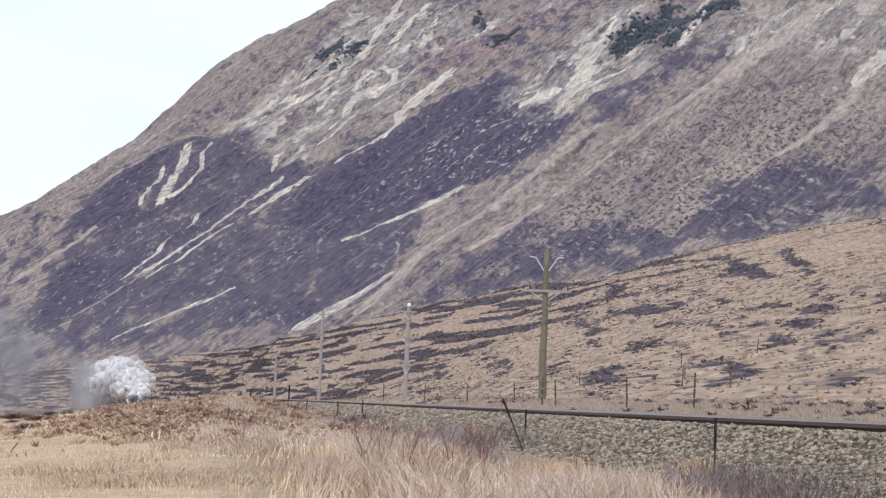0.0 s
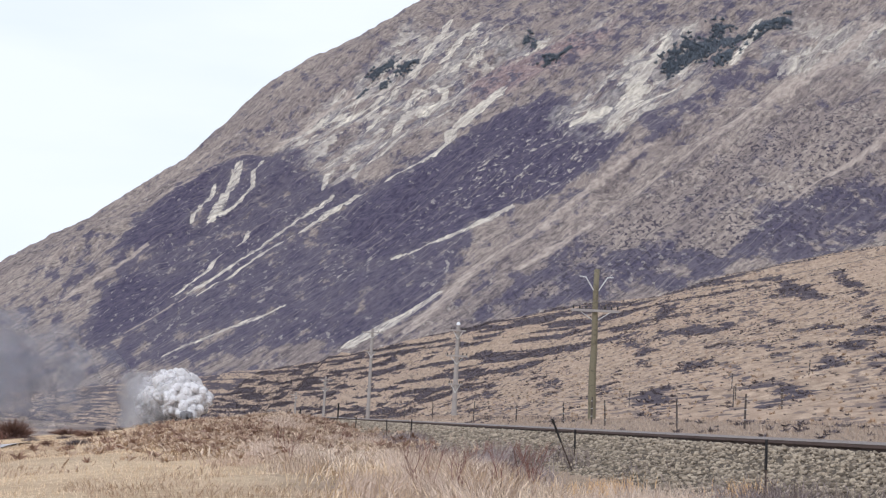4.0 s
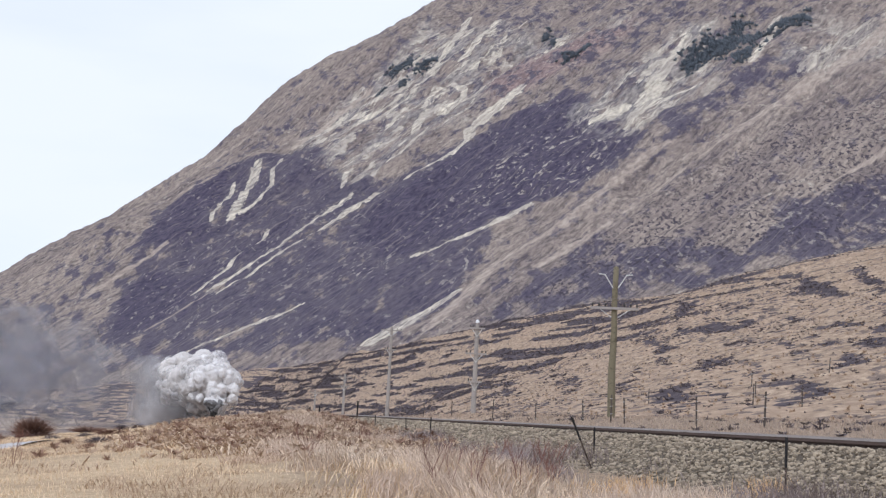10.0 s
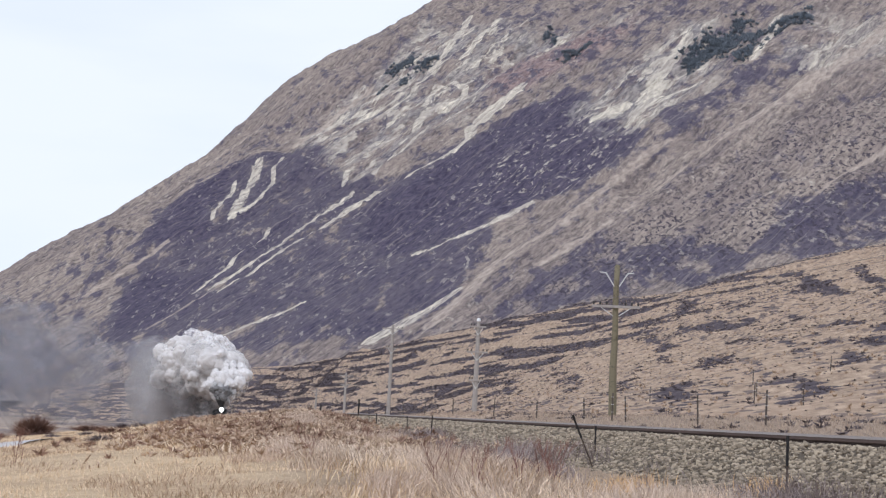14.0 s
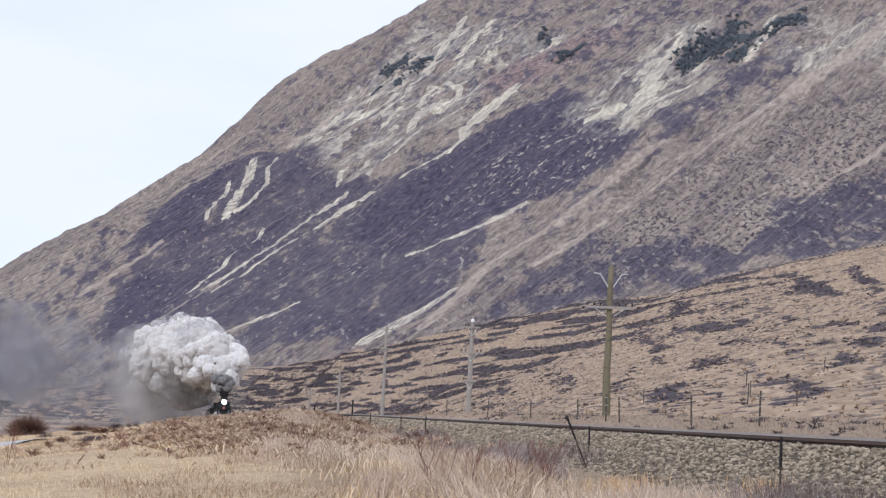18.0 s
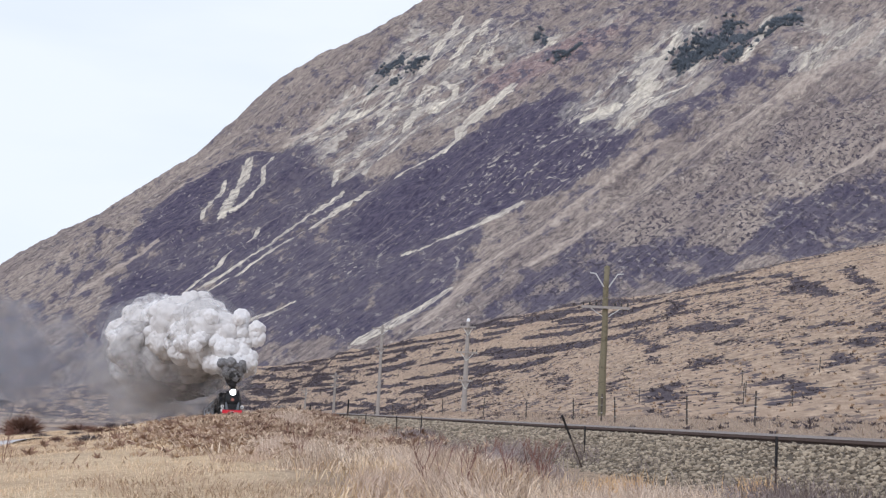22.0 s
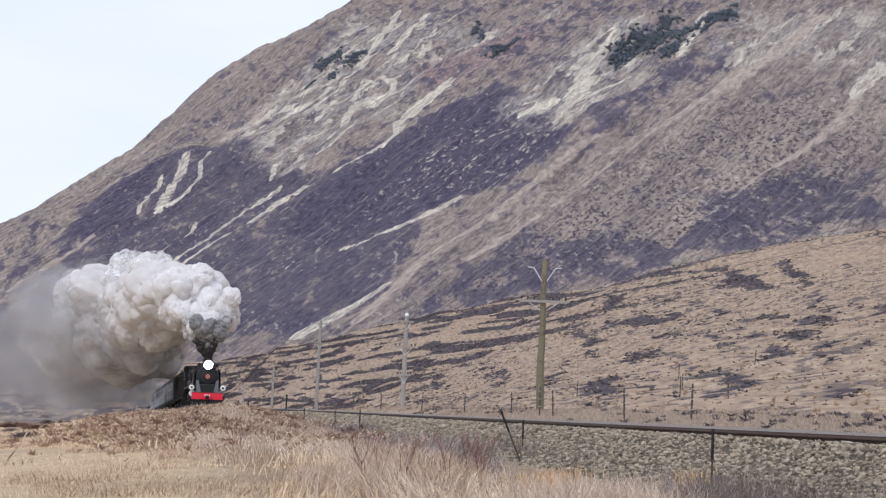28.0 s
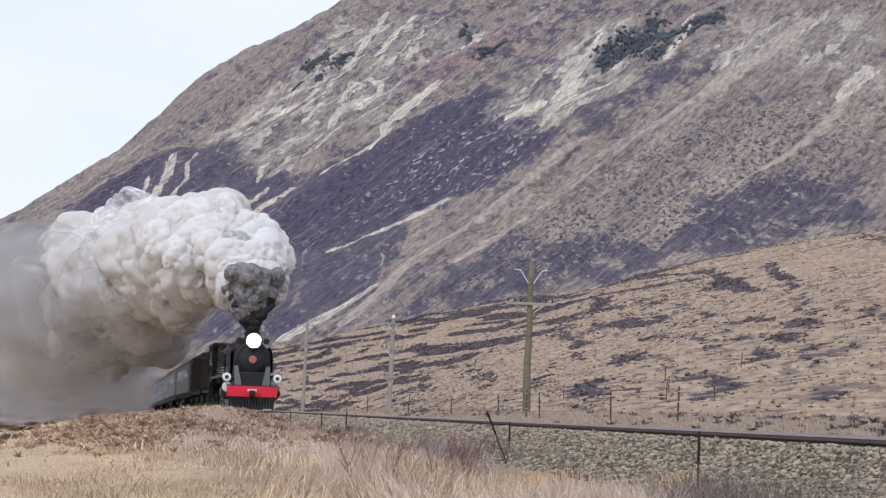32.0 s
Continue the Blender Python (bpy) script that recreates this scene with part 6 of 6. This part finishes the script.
def build_plume():
    """Billows that turn over along the plume: outwards and back on its skin, forwards again through its heart."""
    plume = empty("smoke_plume", (0, 0, 0), "billowing white and grey steam from the locomotive, black at the chimney", "smoke")
    g = random.Random(17)
    made = []
    kinds = []
    for i in range(44):
        kinds.append(("black", 0.56 * i / 43, 0.20 + 0.34 * (i / 43), 0.1, g.uniform(1.3, 2.0)))
    for i in range(34):
        kinds.append(("dark", 0.40 + 0.48 * i / 33, g.uniform(0.36, 0.62), 0.15, g.uniform(1.6, 2.4)))
    for i in range(64):
        kinds.append(("grey", g.uniform(0.5, 1.35), g.uniform(0.40, 0.72), 0.3, g.uniform(1.8, 2.6)))
    for i in range(118):
        kinds.append(("white", 1.0 + 10.3 * (i / 117), g.uniform(0.58, 1.3), 1.5, g.uniform(2.6, 3.8)))
    for i in range(100):
        kinds.append(("rear", 8.0 + 22 * (i / 99) ** 1.1, g.uniform(1.4, 2.8), 2.2, g.uniform(3.6, 5.0)))
    for i in range(30):
        kinds.append(("core", 3 + 24 * (i / 29), g.uniform(1.3, 2.0), 1.2, g.uniform(3.6, 5.0)))
    for i in range(64):
        kinds.append(("wisp", 9 + 26 * (i / 63), g.uniform(1.3, 2.4), 2.0, g.uniform(3.6, 5.0)))
    for i in range(30):
        kinds.append(("veil", g.uniform(16, 50), g.uniform(2.0, 3.6), 3.0, g.uniform(4, 6)))
    for n, (kind, b, size, swing, period) in enumerate(kinds):
        me = PUFFS[kind]
        o = new("puff", me[n % len(me)])
        o.parent = plume
        o.scale = (size, size * g.uniform(0.9, 1.1), size * g.uniform(0.9, 1.1))
        made.append((o, kind, b, size, swing, period, n * 2.39996, g.uniform(0, 6.283), g.uniform(-25, 25), g.uniform(0, 360)))
    for i in range(60):
        o = new("thin_puff", PUFFS["haze"][i % 3])
        o.parent = plume
        size = g.uniform(2.6, 5.0)
        o.scale = (size, size * 1.4, size)
        b = g.uniform(14, 95)
        made.append((o, "haze", b, size, 2.0, g.uniform(6, 9), g.uniform(-13, -3.5), g.uniform(0, 6.283), g.uniform(-8, 8), g.uniform(0, 360)))
    for i in range(18):
        o = new("thin_puff", PUFFS["haze"][i % 3])
        o.parent = plume
        size = g.uniform(2.4, 4.2)
        o.scale = (size, size * 1.4, size)
        made.append((o, "side", g.uniform(8, 36), size, 2.0, g.uniform(6, 9), g.uniform(-7, 3.5), g.uniform(0, 6.283), g.uniform(-8, 8), g.uniform(0, 360)))
    # the curtain that sinks from the plume to the ground beside the train
    for i in range(40):
        o = new("low_puff", PUFFS["low"][i % 3])
        o.parent = plume
        size = g.uniform(2.0, 3.2)
        b = g.uniform(16, 66)
        o.scale = (size, size * 1.5, size)
        made.append((o, "low", b, size, 1.5, g.uniform(5, 8), g.uniform(-12.0, -5.2), g.uniform(0, 6.283), g.uniform(-8, 8), g.uniform(0, 360)))
    # smoke under the plume and behind the last carriage
    for i in range(44):
        o = new("low_puff", PUFFS["low"][i % 3])
        o.parent = plume
        size = g.uniform(1.8, 2.8)
        behind = i % 2
        b = g.uniform(84, 130) if behind else g.uniform(18, 70)
        o.scale = (size * (1.5 if behind else 1.0), size * 1.5, size)
        made.append((o, "low" if behind else "under", b, size, 1.5, g.uniform(5, 8), g.uniform(-5.0, 2.0) if behind else g.uniform(-6.5, -2.0), g.uniform(0, 6.283), g.uniform(-8, 8), g.uniform(0, 360)))
    return plume, made


def vigour(t):
    """How hard the engine works: the plume stands highest on the climb and flattens as it nears."""
    return float(1 - ease(21, 31.5, t) + 0.25 * (1 - ease(11, 21, t)))


def puff_pose(t, spec):
    o, kind, b, size, swing, period, angle, phase, spin, start = spec
    th = 2 * math.pi * t / period + phase
    bb = max(b + swing * math.sin(th), {"grey": 0.45, "white": 0.95}.get(kind, 0.02))
    mid, reach = plume_line(bb)
    k = vigour(t) * float(ease(0.2, 3.5, bb))
    early = 0.25 * (1 - float(ease(11, 21, t)))
    mid = Vector((mid.x * (1 + 0.06 * k - 2.0 * early) + 0.9 * k * math.exp(-bb / 8.0), mid.y, (mid.z + 0.8 * k * float(ease(6, 20, bb))) * (1.0 + 0.42 * k)))
    reach = reach * (1 + 0.55 * k)
    if kind == "under":
        return pose(angle - 0.05 * b + 0.4 * math.cos(th), b + swing * math.sin(th), 6.0 + abs(math.sin(phase * 5)) * 2.2 - CHIMNEY[2] + 0.3 * math.sin(th), 0, 0, start + spin * t)
    if kind == "low":
        return pose(angle - 0.05 * b + 0.4 * math.cos(th), b + swing * math.sin(th), 0.8 + abs(math.sin(phase * 5)) * 5.0 - CHIMNEY[2] + 0.3 * math.sin(th), 0, 0, start + spin * t)
    if kind == "side":
        work = min(vigour(t), 1.0)
        return pose(angle * work - 6.0 * (1 - work) - 0.05 * b + 0.6 * math.cos(th), b + 34 * (1 - work) + swing * math.sin(th), 1.0 + abs(math.sin(phase * 3)) * (6.0 + 6.0 * work) - CHIMNEY[2] + 0.4 * math.sin(th), 0, 0, start + spin * t)
    if kind == "haze":
        low = Vector((angle - 0.05 * b + 0.6 * math.cos(th), b + swing * math.sin(th), 1.0 + abs(math.sin(phase * 3)) * min(4.0 + 0.12 * b, 9.5) * (1 + 0.35 * vigour(t)) - CHIMNEY[2] + 0.4 * math.sin(th)))
        return pose(low.x, low.y, low.z, 0, 0, start + spin * t)
    if kind in ("black", "dark"):
        # the column over the chimney, widening as it climbs
        h = b * 3.0
        h = h * (1 + 0.22 * vigour(t))
        r = (0.03 + (0.34 if kind == "black" else 0.46) * h) * (0.62 + 0.38 * math.cos(th))
        return pose(math.cos(angle) * r - 0.10 * h, -0.1 - 0.06 * h + 0.6 * r * math.sin(angle), h + 0.18 * math.sin(th) * min(h, 1.0), spin * t + start, 0, start)
    if kind == "wisp":
        reach = reach * 1.04
    if kind == "veil":
        reach = reach * 1.10
    out = max(reach - size * 0.80, 0.05) * (0.62 + 0.38 * math.cos(th)) * (0.4 if kind == "core" else 1.0)
    at = mid + Vector((math.cos(angle) * out * (1.07 + 0.10 * k), 0.35 * out * math.sin(angle * 1.7), math.sin(angle) * out * (0.88 + 0.05 * k)))
    return pose(at.x, at.y, at.z, spin * 0.7 * t + start, 12 * math.sin(th), start * 0.5 + spin * t)


plume, billows = build_plume()


def build_old_smoke():
    """Grey smoke that the train has left over the flats."""
    s = empty("drifting_smoke", (0, 0, 0), "thin grey smoke hanging over the flats", "smoke")
    g = random.Random(23)
    out = []
    for i in range(30):
        o = new("thin_puff", PUFFS["old"][i % 3])
        o.parent = s
        size = g.uniform(7, 15)
        o.scale = (size * 1.15, size, size)
        c = g.choice(((-66, 560, 18), (-50, 540, 9), (-80, 580, 12), (-36, 520, 4), (-72, 600, 26)))
        out.append((o, c[0] + g.gauss(0, 10), c[1] + g.gauss(0, 25), c[2] + g.gauss(0, 5), g.uniform(0, 360), g.uniform(-0.5, 0.1)))
    return s, out


old_smoke, old_puffs = build_old_smoke()

lay_ballast()


# ---- what moves ----
def motions():
    times = [k * 1.0 for k in range(33)]
    for thing, back, length in vehicles:
        walk(thing, [(t, vehicle_pose(t, back, length)) for t in times])
    walk(plume, [(t, Matrix.Translation((float(track_x(train_y(t))), train_y(t) + CHIMNEY[1], float(rail_z(train_y(t) + CHIMNEY[1])) + CHIMNEY[2]))) for t in times])
    for axle in drivers:
        r = axle.location.z
        y = axle.location.y
        step = 2 / FPS
        walk(axle, [(k * step, pose(0, y, r, math.degrees(SPEED * k * step / r) % 360)) for k in range(481)])
    for rod in coupling_rods:
        step = 2 / FPS
        turn = [SPEED * k * step / 0.685 for k in range(481)]
        walk(rod, [(k * step, Matrix.Translation((0, -0.26 * math.sin(turn[k]), 0.10 + 0.26 * math.cos(turn[k])))) for k in range(481)])
    for spec in billows:
        step = spec[5] / 8.0
        n = int(math.ceil(32.0 / step))
        walk(spec[0], [(32.0 * k / n, puff_pose(32.0 * k / n, spec)) for k in range(n + 1)])
    for o, x, y, z, turn, drift in old_puffs:
        walk(o, [(0.0, pose(x, y, z, 0, 0, turn)), (32.0, pose(x + drift * 12, y, z + 3.0, 0, 0, turn + 20))])


motions()
